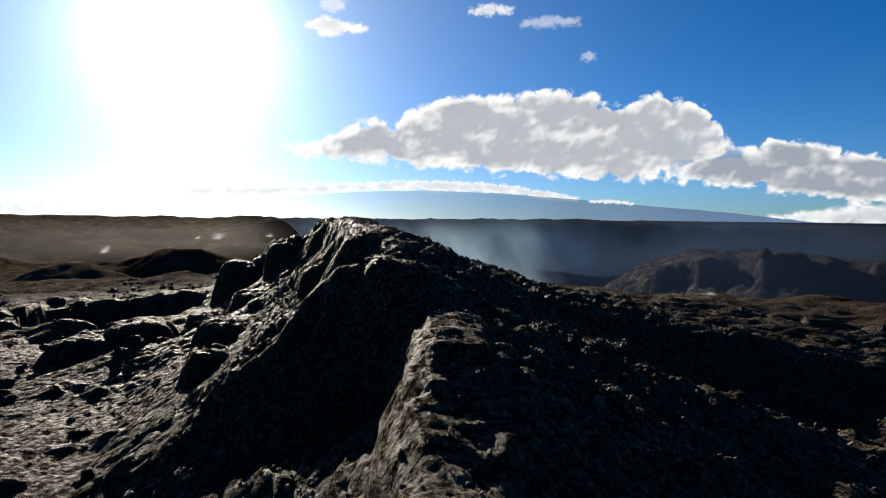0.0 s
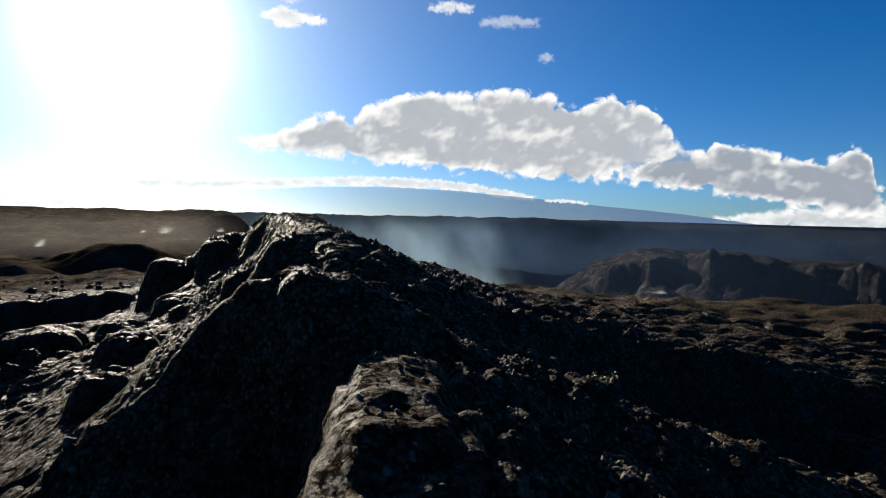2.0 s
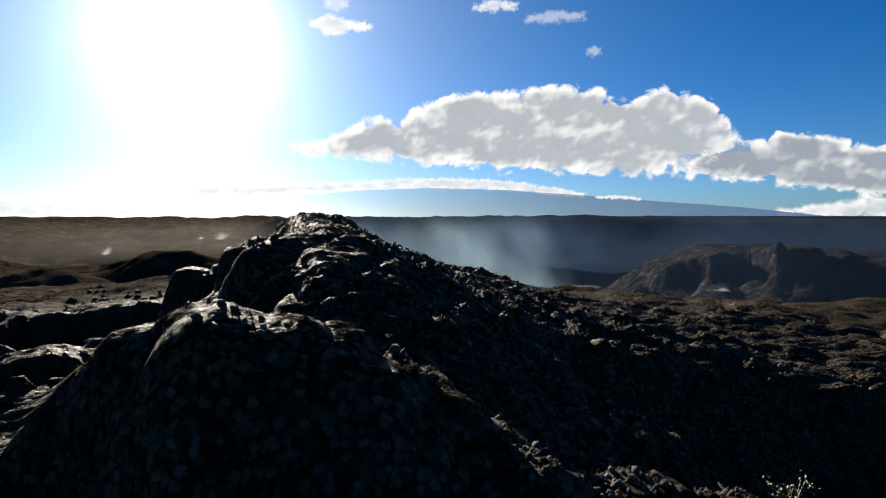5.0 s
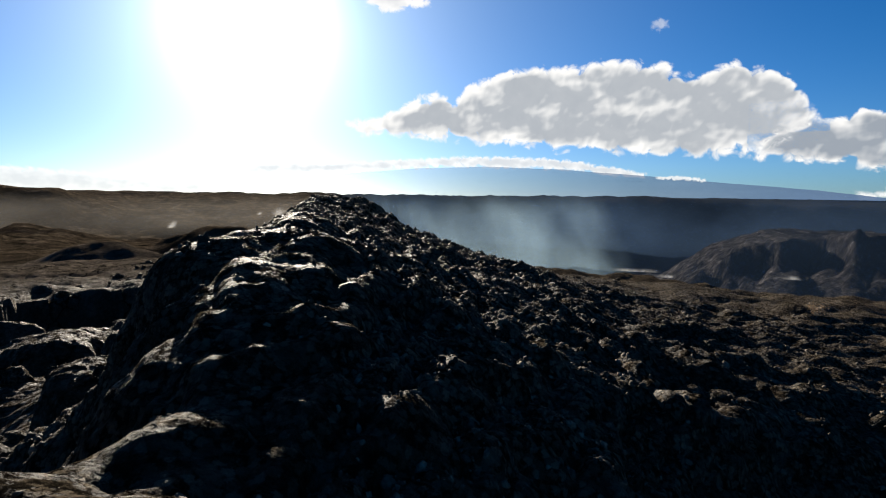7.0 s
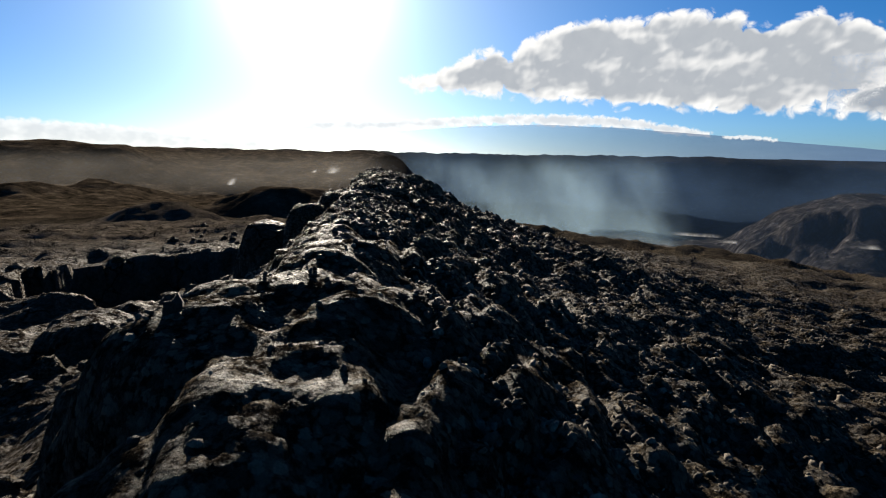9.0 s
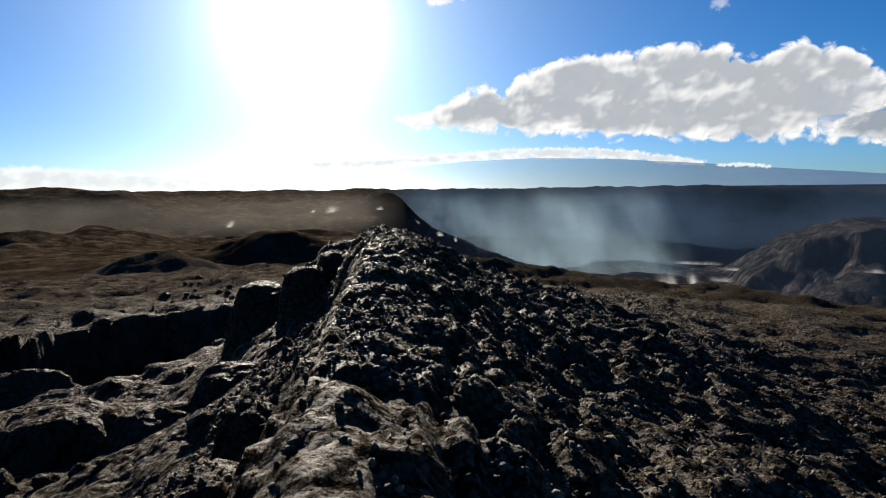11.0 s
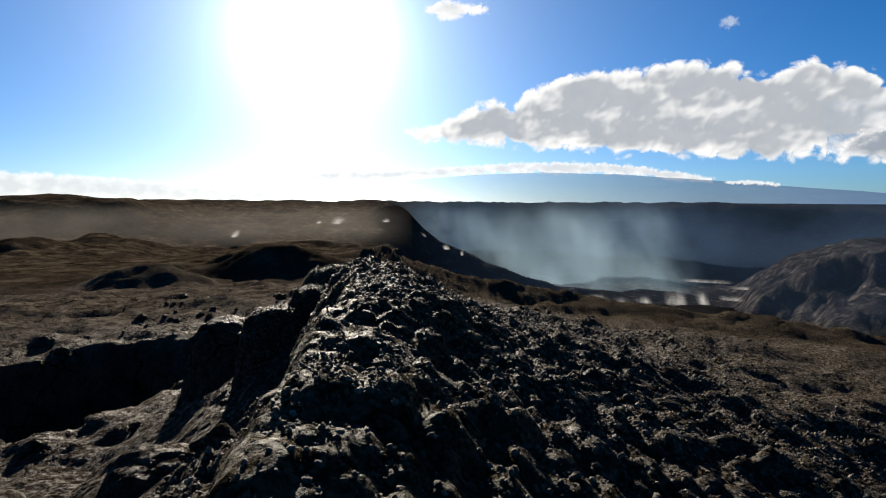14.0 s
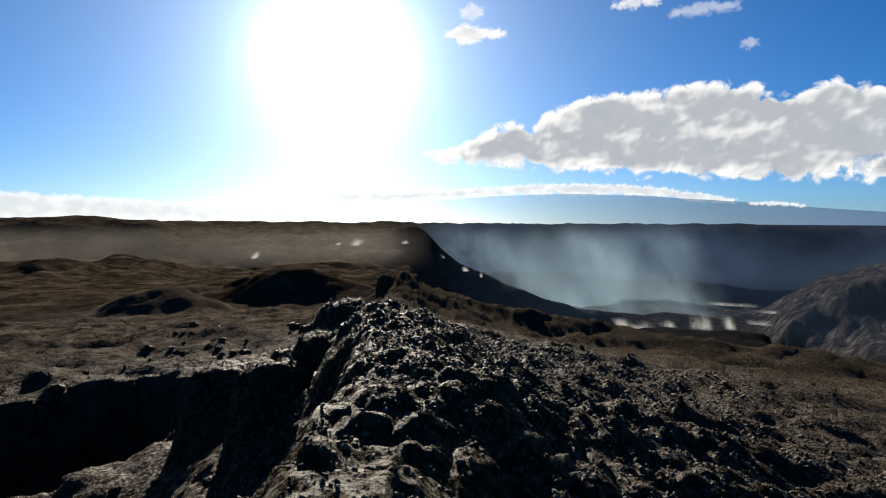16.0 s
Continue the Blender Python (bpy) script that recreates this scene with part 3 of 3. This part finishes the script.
def cloud(label, top, base, seed, lump=1.5, soft=0.55, body=1.0, dist=4300, grey=0.76):
    """A bank between two outlines, given as (azimuth, elevation) corners."""
    ta, te = zip(*sorted(top))
    ba, be = zip(*sorted(base))
    pad, fine = lump, 13
    az = np.linspace(ta[0] - pad, ta[-1] + pad, max(40, int((ta[-1] - ta[0] + 2 * pad) * fine)))
    el = np.linspace(min(be) - pad, max(te) + pad, max(24, int((max(te) - min(be) + 2 * pad) * fine)))
    A, E = np.meshgrid(az, el)
    hi, lo = np.interp(A, ta, te), np.interp(A, ba, be)
    wa, we = A + 0.35 * lump * perlin(A / lump, E / lump, seed), E + 0.35 * lump * perlin(A / lump, E / lump, seed + 1)
    heads = billow(wa / lump * 0.8, we / lump * 0.95, 4, seed + 2)
    ends = np.minimum(A - ta[0], ta[-1] - A)
    inside = np.minimum(np.minimum(hi - E, (E - lo) * 0.9), ends * 0.7)
    depth = inside + lump * (0.5 * heads - 0.02)
    density = 0.5 + depth / (2 * soft)
    # sun shading painted in: whiter at sunward parts and edges, grey where thick
    solid = np.clip(density, 0, 1)
    n = max(2, int(0.42 * lump * fine))
    behind = np.roll(np.roll(blurred(solid, n), -n // 2, axis=0), -n // 2, axis=1)
    relief = blurred(-np.gradient(lump * heads, el, axis=0) * 0.7 - np.gradient(lump * heads, az, axis=1) * 0.7, 2)
    thick = 0.55 * behind + 0.45 * blurred(solid, 2 * n)
    broad = blurred(billow(wa / lump * 0.8, we / lump * 0.95, 1, seed + 2), 3)
    tone = -0.25 * broad - 0.22 * step(-4, 12, A) + 0.75 * fbm(A / (2.6 * lump), E / (1.6 * lump), 3, seed + 31) - 0.3 * (1 - step(0.0, 1.0 * lump, E - lo)) + 0.3
    cloud_shade = np.clip((thick - 0.45) * 1.5 + tone * step(0.4, 0.85, thick) + 0.13 * np.clip(relief, -1.5, 1.5) - 0.09 * blurred(np.clip(heads, -0.6, 0.9), 1), 0, 1) * grey
    a, e = np.radians(A), np.radians(E)
    x, y, z = -np.sin(a) * np.cos(e) * dist, np.cos(a) * np.cos(e) * dist, np.sin(e) * dist
    ob = new("cloud", grid_mesh("cloud", x, y, z, CLOUD, [("thickness", np.clip(density, -1, 2)), ("cloud_shade", cloud_shade), ("body", np.full(A.shape, body))]))
    return tagged(ob, label, "cloud", "clouds in the sky", kind="stuff")


cloud("long billowing white cumulus bank over the mountain",
      [(15.4, 7.1), (12.5, 8.0), (10.7, 8.8), (7.8, 10.1), (5.9, 10.0), (5.3, 9.0), (3.7, 10.8), (1, 11.7), (-2, 12.4), (-7, 12.5), (-12.4, 12.7), (-15, 12.2), (-17.9, 10.9), (-21.2, 11.9), (-23, 11), (-25.5, 10), (-27, 7.5)],
      [(15.4, 6.6), (10, 6.5), (5, 5.8), (0, 5.7), (-4, 5.3), (-12.5, 4.6), (-20, 4.3), (-24, 4.3), (-27, 6.2)], 3)
cloud("lower grey-white cumulus trailing off the bank",
      [(-23.6, 4.8), (-25.0, 6.1), (-26.9, 7.2), (-28.5, 6.4), (-30.6, 7.0), (-32.8, 6.7), (-34.5, 6.1), (-37.5, 5.2), (-39.2, 5.2), (-40.8, 6.4), (-42.2, 5.3), (-42.6, 2.8)],
      [(-23.6, 3.9), (-28.9, 3.2), (-34.3, 2.5), (-37.3, 1.6), (-39.5, 0.8), (-42.6, 0.8)], 14, 1.2, 0.45, 1.0, 4300, 1.0)
cloud("flat white cap cloud lying on the summit",
      [(26, 3.0), (16, 3.4), (12, 3.6), (5, 4.05), (-1, 4.0), (-4, 3.8), (-7.5, 3.55), (-9, 3.1), (-11, 2.9), (-13.6, 2.3)],
      [(26, 2.2), (16, 2.6), (12, 2.9), (5, 3.2), (-4, 3.0), (-8, 2.75), (-10, 2.3), (-13.6, 2.1)], 25, 0.5, 0.3, 0.9, 4550, 0.35)
cloud("thin white cloud streak on the mountain's flank", [(-15, 2.0), (-17, 2.05), (-19, 1.75)], [(-15, 1.9), (-17, 1.75), (-19, 1.65)], 26, 0.3, 0.15, 0.8, 4200, 0.2)
cloud("small torn white cloud high in the blue", [(8.2, 19.2), (10, 18.9), (11.0, 19.6), (12.4, 19.5), (13.7, 19.0)], [(8.2, 18.7), (10, 18.3), (11, 18.1), (12.5, 18.0), (13.7, 18.7)], 36, 0.8, 0.4, 0.95, 4300, 0.3)
cloud("faint wisp beside the torn cloud", [(10.2, 20.9), (11.2, 21.4), (12.2, 20.9)], [(10.2, 20.5), (11.2, 20.1), (12.2, 20.5)], 39, 0.6, 0.4, 0.6, 4300, 0.2)
cloud("small thin white cloud high in the blue", [(-2.9, 20.7), (-5, 21.0), (-7, 20.6)], [(-2.9, 20.4), (-5, 20.2), (-7, 20.3)], 43, 0.6, 0.4, 0.8, 4300, 0.3)
cloud("faint wisp of cloud in the blue", [(-8.2, 19.4), (-11, 19.7), (-13.6, 19.2)], [(-8.2, 19.1), (-11, 18.9), (-13.6, 19.0)], 53, 0.6, 0.5, 0.4, 4300, 0.2)
cloud("tiny faint puff of cloud in the blue", [(-14.1, 16.1), (-14.6, 16.3), (-15.1, 16.0)], [(-14.1, 15.8), (-14.6, 15.5), (-15.1, 15.8)], 57, 0.4, 0.4, 0.4, 4300, 0.2)
cloud("pale low cloud along the horizon", [(-31, 0.4), (-35, 0.9), (-37.7, 1.2), (-40.7, 0.9), (-43.3, 1.5), (-47, 1.5)], [(-31, 0.0), (-37, -0.4), (-47, -0.6)], 63, 0.8, 0.5, 0.9, 4620, 0.5)
cloud("thin pale cloud bank low on the skyline", [(30, 1.2), (36, 1.5), (42, 2.1), (50, 2.5), (60, 2.5)], [(30, 0.3), (44, 0.5), (60, 0.5)], 73, 0.6, 0.4, 0.85, 4620, 0.3)


def ball(level):
    bm = bmesh.new()
    bmesh.ops.create_icosphere(bm, subdivisions=level, radius=1)
    co = np.array([v.co for v in bm.verts])
    tris = np.array([[v.index for v in f.verts] for f in bm.faces])
    bm.free()
    return co, tris


def joined(name, pieces, material, smooth=True):
    """One mesh of many (points, triangles)."""
    at, cos, tris = 0, [], []
    for co, tri in pieces:
        cos.append(co)
        tris.append(tri + at)
        at += len(co)
    co, tri = np.concatenate(cos).astype(np.float32), np.concatenate(tris).astype(np.int32)
    me = bpy.data.meshes.new(name)
    me.vertices.add(len(co))
    me.vertices.foreach_set("co", co.ravel())
    me.loops.add(tri.size)
    me.loops.foreach_set("vertex_index", tri.ravel())
    me.polygons.add(len(tri))
    me.polygons.foreach_set("loop_start", np.arange(0, tri.size, 3, dtype=np.int32))
    me.polygons.foreach_set("use_smooth", np.full(len(tri), smooth))
    me.update(calc_edges=True)
    me.materials.append(material)
    return me


# ---- steam, and sheets added to stand for haze ----
def steam_material(name, colour, strength, scale, stretch):
    m, nt = mat(name)
    geo = nt.nodes.new("ShaderNodeNewGeometry").outputs["Position"]
    mp = add(nt, "ShaderNodeMapping")
    mp.inputs["Scale"].default_value = (1, 1, stretch)
    nt.links.new(geo, mp.inputs["Vector"])
    wisps = ramp(nt, grain(nt, scale, 5, 0.6, mp.outputs[0]), [(0.32, (0.15, 0.15, 0.15)), (0.68, (1, 1, 1))])
    alpha = calc(nt, "MULTIPLY", calc(nt, "MULTIPLY", attribute(nt, "thickness"), wisps), strength)
    d, t = add(nt, "ShaderNodeBsdfDiffuse", Color=(*colour, 1)), add(nt, "ShaderNodeBsdfTranslucent", Color=(*colour, 1))
    white = add(nt, "ShaderNodeMixShader", Fac=0.6)
    nt.links.new(d.outputs[0], white.inputs[1])
    nt.links.new(t.outputs[0], white.inputs[2])
    both = add(nt, "ShaderNodeMixShader")
    nt.links.new(alpha, both.inputs[0])
    nt.links.new(add(nt, "ShaderNodeBsdfTransparent").outputs[0], both.inputs[1])
    nt.links.new(white.outputs[0], both.inputs[2])
    o = nt.nodes.new("ShaderNodeOutputMaterial")
    nt.links.new(both.outputs[0], o.inputs["Surface"])
    return m


STEAM = steam_material("steam", (0.92, 0.94, 0.96), 0.13, 0.35, 0.5)
PLUME = steam_material("thin_steam", (0.50, 0.72, 0.88), 0.15, 0.012, 0.25)
# blue sheets added to lay distance haze over the crater and its wall
BLUE_HAZE = steam_material("haze", (0.26, 0.46, 0.85), 0.055, 0.004, 2.0)
THIN_BLUE_HAZE = steam_material("thin_haze", (0.26, 0.46, 0.85), 0.026, 0.004, 2.0)
# warm sheet added to brighten the headland as sunlit haze would
WARM_HAZE = steam_material("sunlit_haze", (0.9, 0.84, 0.76), 0.07, 0.006, 1.5)


def drift(name, label, az0, az1, el0, el1, dist, lean, material, soft_left, soft_right, soft_top, soft_base, depth=0.0):
    """A drifting sheet of vapour, bent round the walk, thinning out at its borders."""
    a, k = np.linspace(0, 1, 24), np.linspace(0, 1, 14)
    A, K = np.meshgrid(a, k)
    az = az0 + (az1 - az0) * A + lean * K
    el = el0 + (el1 - el0) * K
    r = dist + depth * np.sin(A * 9 + K * 3)
    z = np.tan(np.radians(el)) * r
    density = step(0, soft_left, A) * step(0, soft_right, 1 - A) * step(0, soft_top, 1 - K) * step(0, soft_base, K)
    ob = new(name, grid_mesh(name, -np.sin(np.radians(az)) * r, np.cos(np.radians(az)) * r, z, material, [("thickness", density)]))
    return tagged(ob, label, "steam" if "steam" in name else "haze", kind="stuff")


drift("steam_plume", "wide blue-grey steam plume rising from the crater", 14, -14.5, -9.5, 0.6, 620, 4.5, PLUME, 0.18, 0.12, 0.25, 0.05, 25)
drift("steam_plume", "denser bluish steam low in the crater", 4, -14, -9.6, -1.5, 560, 2.0, PLUME, 0.3, 0.18, 0.7, 0.05, 18)
drift("haze_veil", "thin blue sheet added for distance haze before the caldera wall", 20, -60, -7.5, 2.5, 690, 0, BLUE_HAZE, 0.12, 0.05, 0.4, 0.35)
drift("haze_veil", "thin blue sheet added for distance haze over the crater", 20, -60, -12, -0.3, 320, 0, THIN_BLUE_HAZE, 0.3, 0.05, 0.25, 0.3)


drift("haze_veil", "warm sheet added for sunlit haze before the brown headland", 64, 14.8, -4.6, 0.5, 345, 0, WARM_HAZE, 0.1, 0.1, 0.35, 0.5)


def steam_puff(label, az, el, dist, wide, tall, lean, seed):
    rng = random.Random(seed)
    pieces = []
    for i in range(3):
        a = rng.uniform(-wide, wide) * 0.4
        pieces.append(drift("steam_vent", label, az + wide / 2 + a, az - wide / 2 + a, el, el + tall * rng.uniform(0.6, 1.1), dist + 3 * i, lean * rng.uniform(0.5, 1.4), STEAM, 0.5, 0.5, 0.8, 0.15))
    return pieces


VENTS = [(22.7, -1.9, 385, 1.0, 0.9, -0.5), (24.2, -1.8, 385, 0.5, 0.4, -0.3), (17.5, -1.7, 385, 0.6, 0.5, 0.2), (32, -3.0, 335, 0.7, 0.9, -0.5),
         (13.9, -3.2, 405, 0.5, 0.6, 0.3), (11.6, -4.5, 405, 0.8, 0.8, 0.4), (9.9, -5.1, 405, 0.3, 0.7, 0.1),
         (-3.3, -9.2, 300, 1.6, 1.1, 0.6), (-5.5, -9.5, 300, 1.8, 1.0, 0.6), (-10.5, -9.4, 430, 1.4, 1.9, 0.5), (-12.8, -9.2, 430, 1.0, 2.0, 0.4),
         (-13.5, -7.2, 600, 3.2, 0.5, 0.2), (-19.8, -8.4, 430, 1.0, 1.5, 0.2), (-21.5, -8.2, 430, 2.0, 0.8, 0.2),
         (-8.0, -9.3, 420, 1.2, 0.8, 0.4), (-15.2, -8.6, 470, 1.6, 0.5, 0.3), (-16.8, -7.6, 560, 2.2, 0.4, 0.2), (-17.8, -8.8, 430, 0.8, 0.9, 0.3),
         (-23.5, -7.6, 480, 1.4, 0.5, 0.2), (-26.0, -7.0, 360, 1.2, 0.4, 0.2)]
for i, (az, el, dist, wide, tall, lean) in enumerate(VENTS):
    steam_puff("white steam wisp curling from a hot vent", az, el, dist, wide, tall, lean, 40 + i)


# ---- loose spatter clods, joined: too many to count ----
def rock_shape(level, seed, rough=0.45):
    co, tris = ball(level)
    n = np.array([noise.fractal(Vector(p) * 1.3 + Vector((seed * 5.3, 0, seed * 2.1)), 0.8, 2.2, 3) for p in co])
    c = np.array([noise.cell(Vector(p) * 1.4 + Vector((seed * 3.7, seed, 0))) for p in co])
    return co * (1 + rough * n + 0.12 * c)[:, None], tris


def spun(rng):
    return np.array(Euler((rng.uniform(0, 6.3), rng.uniform(0, 6.3), rng.uniform(0, 6.3))).to_matrix())


def crust_material():
    m, nt = mat("spatter_crust")
    each = nt.nodes.new("ShaderNodeNewGeometry").outputs["Random Per Island"]
    tone = ramp(nt, each, [(0.0, (0.02, 0.0165, 0.0125)), (0.6, (0.055, 0.0455, 0.034)), (1.0, (0.12, 0.1, 0.076))])
    speck = ramp(nt, grain(nt, 30, 4, 0.7), [(0.4, (0.6, 0.6, 0.6)), (0.65, (1.5, 1.5, 1.5))])
    n = nt.nodes.new("ShaderNodeMix")
    n.data_type, n.blend_type = "RGBA", "MULTIPLY"
    n.inputs[0].default_value = 1.0
    nt.links.new(tone, n.inputs[6])
    nt.links.new(speck, n.inputs[7])
    surface(nt, n.outputs[2], 0.8, [(grain(nt, 40, 4, 0.7), 0.8, 0.02)], 0.1)
    return m


CRUST = crust_material()


def strew(count, shapes, faces, y_power, y_span, centre, width, small, large, seed):
    """Random clods along the ridge, denser near the walk's start."""
    rng = np.random.RandomState(seed)
    y = 2.2 + y_span * rng.rand(count) ** y_power
    x = np.interp(y, CREST_Y, CREST_X) + np.where(rng.rand(count) < 0.75, rng.normal(centre, width, count), rng.uniform(-5, 13, count))
    loose = step(-0.5, 0.35, fbm(x / 1.4, y / 1.4, 3, 101))
    keep = (smoothness(x, y) < rng.rand(count) * 1.1) & (rng.rand(count) < 0.4 + 0.6 * loose)
    # the draped nose and the skin of the first hump stay almost bare
    off = np.abs(x - np.interp(y, CREST_Y, CREST_X))
    bare = ((y > 7.5) & (y < 9.3) & (x > -3.2) & (x < 0.8)) | ((y < 7.6) & (off < 1.0)) | ((y < 16) & (off < 0.8))
    keep = keep & ~(bare & (rng.rand(count) < 0.85))
    x, y = x[keep], y[keep]
    count = len(x)
    size = (small + (large - small) * rng.rand(count) ** 3) * (1 + 0.05 * np.maximum(y - 24, 0))
    z = land(x, y) + size * 0.15
    co = shapes[rng.randint(0, len(shapes), count)] * rng.uniform(0.7, 1.3, (count, 1, 3))
    q = rng.normal(size=(count, 4))
    q /= np.linalg.norm(q, axis=1)[:, None]
    a, b, c, d = q.T
    turn = np.stack([np.stack([1 - 2 * (c * c + d * d), 2 * (b * c - a * d), 2 * (b * d + a * c)], -1),
                     np.stack([2 * (b * c + a * d), 1 - 2 * (b * b + d * d), 2 * (c * d - a * b)], -1),
                     np.stack([2 * (b * d - a * c), 2 * (c * d + a * b), 1 - 2 * (b * b + c * c)], -1)], 1)
    co = np.einsum("nij,nkj->nki", turn, co) * size[:, None, None] + np.stack([x, y, z], -1)[:, None, :]
    tris = faces[None] + (np.arange(count) * co.shape[1])[:, None, None]
    return co.reshape(-1, 3), tris.reshape(-1, 3)


def clods():
    fine = np.stack([rock_shape(1, k, 0.5)[0] * np.array([1.3, 1.0, 0.6]) for k in range(24)])
    lumps = np.stack([rock_shape(2, 30 + k, 0.8)[0] for k in range(24)])
    pieces = [strew(90000, fine, rock_shape(1, 0)[1], 1.15, 36, 0.9, 2.2, 0.010, 0.036, 11),
              strew(3200, lumps, rock_shape(2, 0)[1], 1.2, 24, -2.9, 0.8, 0.02, 0.075, 12)]
    pieces.append(strew(24000, fine, rock_shape(1, 0)[1], 0.5, 44, 7.0, 5.0, 0.016, 0.05, 13))
    ob = new("spatter_clods", joined("spatter_clods", pieces, CRUST, True))
    return tagged(ob, "loose black clods of welded spatter on the ridge", "rubble", kind="stuff")


clods()


# ---- single rocks lying on the flow and the slopes ----
def rocks():
    rng = random.Random(23)
    meshes = []
    for k in range(12):
        co, tris = rock_shape(3, 50 + k, 0.5)
        co = co * np.array([1.0, rng.uniform(0.7, 1.2), rng.uniform(0.55, 0.85)])
        meshes.append(joined("lava_rock", [(co, tris)], LAVA))
    placed = 0
    while placed < 140:
        y = rng.uniform(5, 55)
        left = rng.random() < 0.75
        cx = float(np.interp(y, CREST_Y, CREST_X))
        x = cx - rng.uniform(2.6, 16) if left else cx + rng.uniform(3, 18)
        if not left and y < 22:
            continue
        z = float(land(np.array([x]), np.array([y]))[0])
        if z < -7.5:
            continue
        size = (0.10 + 0.3 * rng.random() ** 2.5) * (1.0 if y > 12 else 0.7) * (1.0 if left else 0.6)
        ob = new("lava_rock", meshes[rng.randrange(12)])
        ob.matrix_world = pose(x, y, z + size * 0.2, rng.uniform(-20, 20), rng.uniform(-20, 20), rng.uniform(0, 360)) @ Matrix.Scale(size, 4)
        tagged(ob, "rough black lava block lying on the ropy flow" if left else "rough black lava block on the spatter slope", "rock", "loose lava blocks")
        placed += 1


rocks()


# ---- sparse shrubs ----
def leaf_material(name, a, b):
    m, nt = mat(name)
    info = nt.nodes.new("ShaderNodeNewGeometry")
    colour = ramp(nt, info.outputs["Random Per Island"], [(0.0, a), (1.0, b)])
    surface(nt, colour, 0.6)
    return m


LEAF = leaf_material("leaf", (0.05, 0.07, 0.02), (0.12, 0.11, 0.035))
DRY = leaf_material("dry_leaf", (0.16, 0.08, 0.02), (0.24, 0.15, 0.05))
TWIG = leaf_material("twig", (0.05, 0.035, 0.02), (0.08, 0.06, 0.04))


def shrub(label, x, y, tall, wide, material, seed):
    rng = random.Random(seed)
    base = new("shrub")
    z = float(land(np.array([float(x)]), np.array([float(y)]))[0])
    base.location = (x, y, z - 0.02)
    stems, leaves = bmesh.new(), bmesh.new()
    for i in range(9):
        a, out, h = rng.uniform(0, 6.28), wide * rng.uniform(0.15, 0.5), tall * rng.uniform(0.5, 1.0)
        tip = Vector((math.cos(a) * out, math.sin(a) * out, h))
        bend = Vector((tip.x * 0.3, tip.y * 0.3, h * 0.6))
        for p, q, w0, w1 in ((Vector((0, 0, 0)), bend, 0.02, 0.013), (bend, tip, 0.013, 0.005)):
            ring = []
            for c, w in ((p, w0 * tall), (q, w1 * tall)):
                ring.append([stems.verts.new(c + Vector((math.cos(t), math.sin(t), 0)) * w) for t in (0, 2.1, 4.2)])
            for k in range(3):
                stems.faces.new((ring[0][k], ring[0][(k + 1) % 3], ring[1][(k + 1) % 3], ring[1][k]))
        for k in range(26):
            c = bend.lerp(tip, rng.random()) + Vector((rng.gauss(0, 1), rng.gauss(0, 1), rng.gauss(0, 0.8))) * wide * 0.11
            turn = Euler((rng.uniform(-1, 1), rng.uniform(-1, 1), rng.uniform(0, 6.28))).to_matrix()
            l, w = tall * rng.uniform(0.06, 0.12), tall * rng.uniform(0.02, 0.04)
            leaves.faces.new([leaves.verts.new(c + turn @ Vector(v)) for v in ((0, 0, 0), (w, l * 0.5, w * 0.4), (0, l, 0), (-w, l * 0.5, w * 0.4))])
    for name, bm, material_ in (("stems", stems, TWIG), ("foliage", leaves, material)):
        me = bpy.data.meshes.new(name)
        bm.to_mesh(me)
        bm.free()
        me.materials.append(material_)
        new(name, me).parent = base
    return tagged(base, label, "shrub", "sparse shrubs")


for i, (x, y, tall, wide, dry) in enumerate([(13.2, 30.5, 0.7, 0.7, True), (15.5, 28.3, 0.4, 0.5, False), (3.2, 9.9, 0.3, 0.4, False), (7.9, 7.2, 0.3, 0.45, False), (-45, 100.5, 1.5, 1.6, False),
                                          (-50, 101, 1.0, 1.4, True), (-41, 103, 0.9, 1.2, False), (-56, 86, 1.1, 1.4, False), (-60, 90, 1.3, 1.5, False), (6.4, 25.0, 0.25, 0.35, True)]):
    shrub("small dry orange shrub among the lava slabs" if dry else "small olive-green shrub growing on bare lava", x, y, tall, wide, DRY if dry else LEAF, 70 + i)
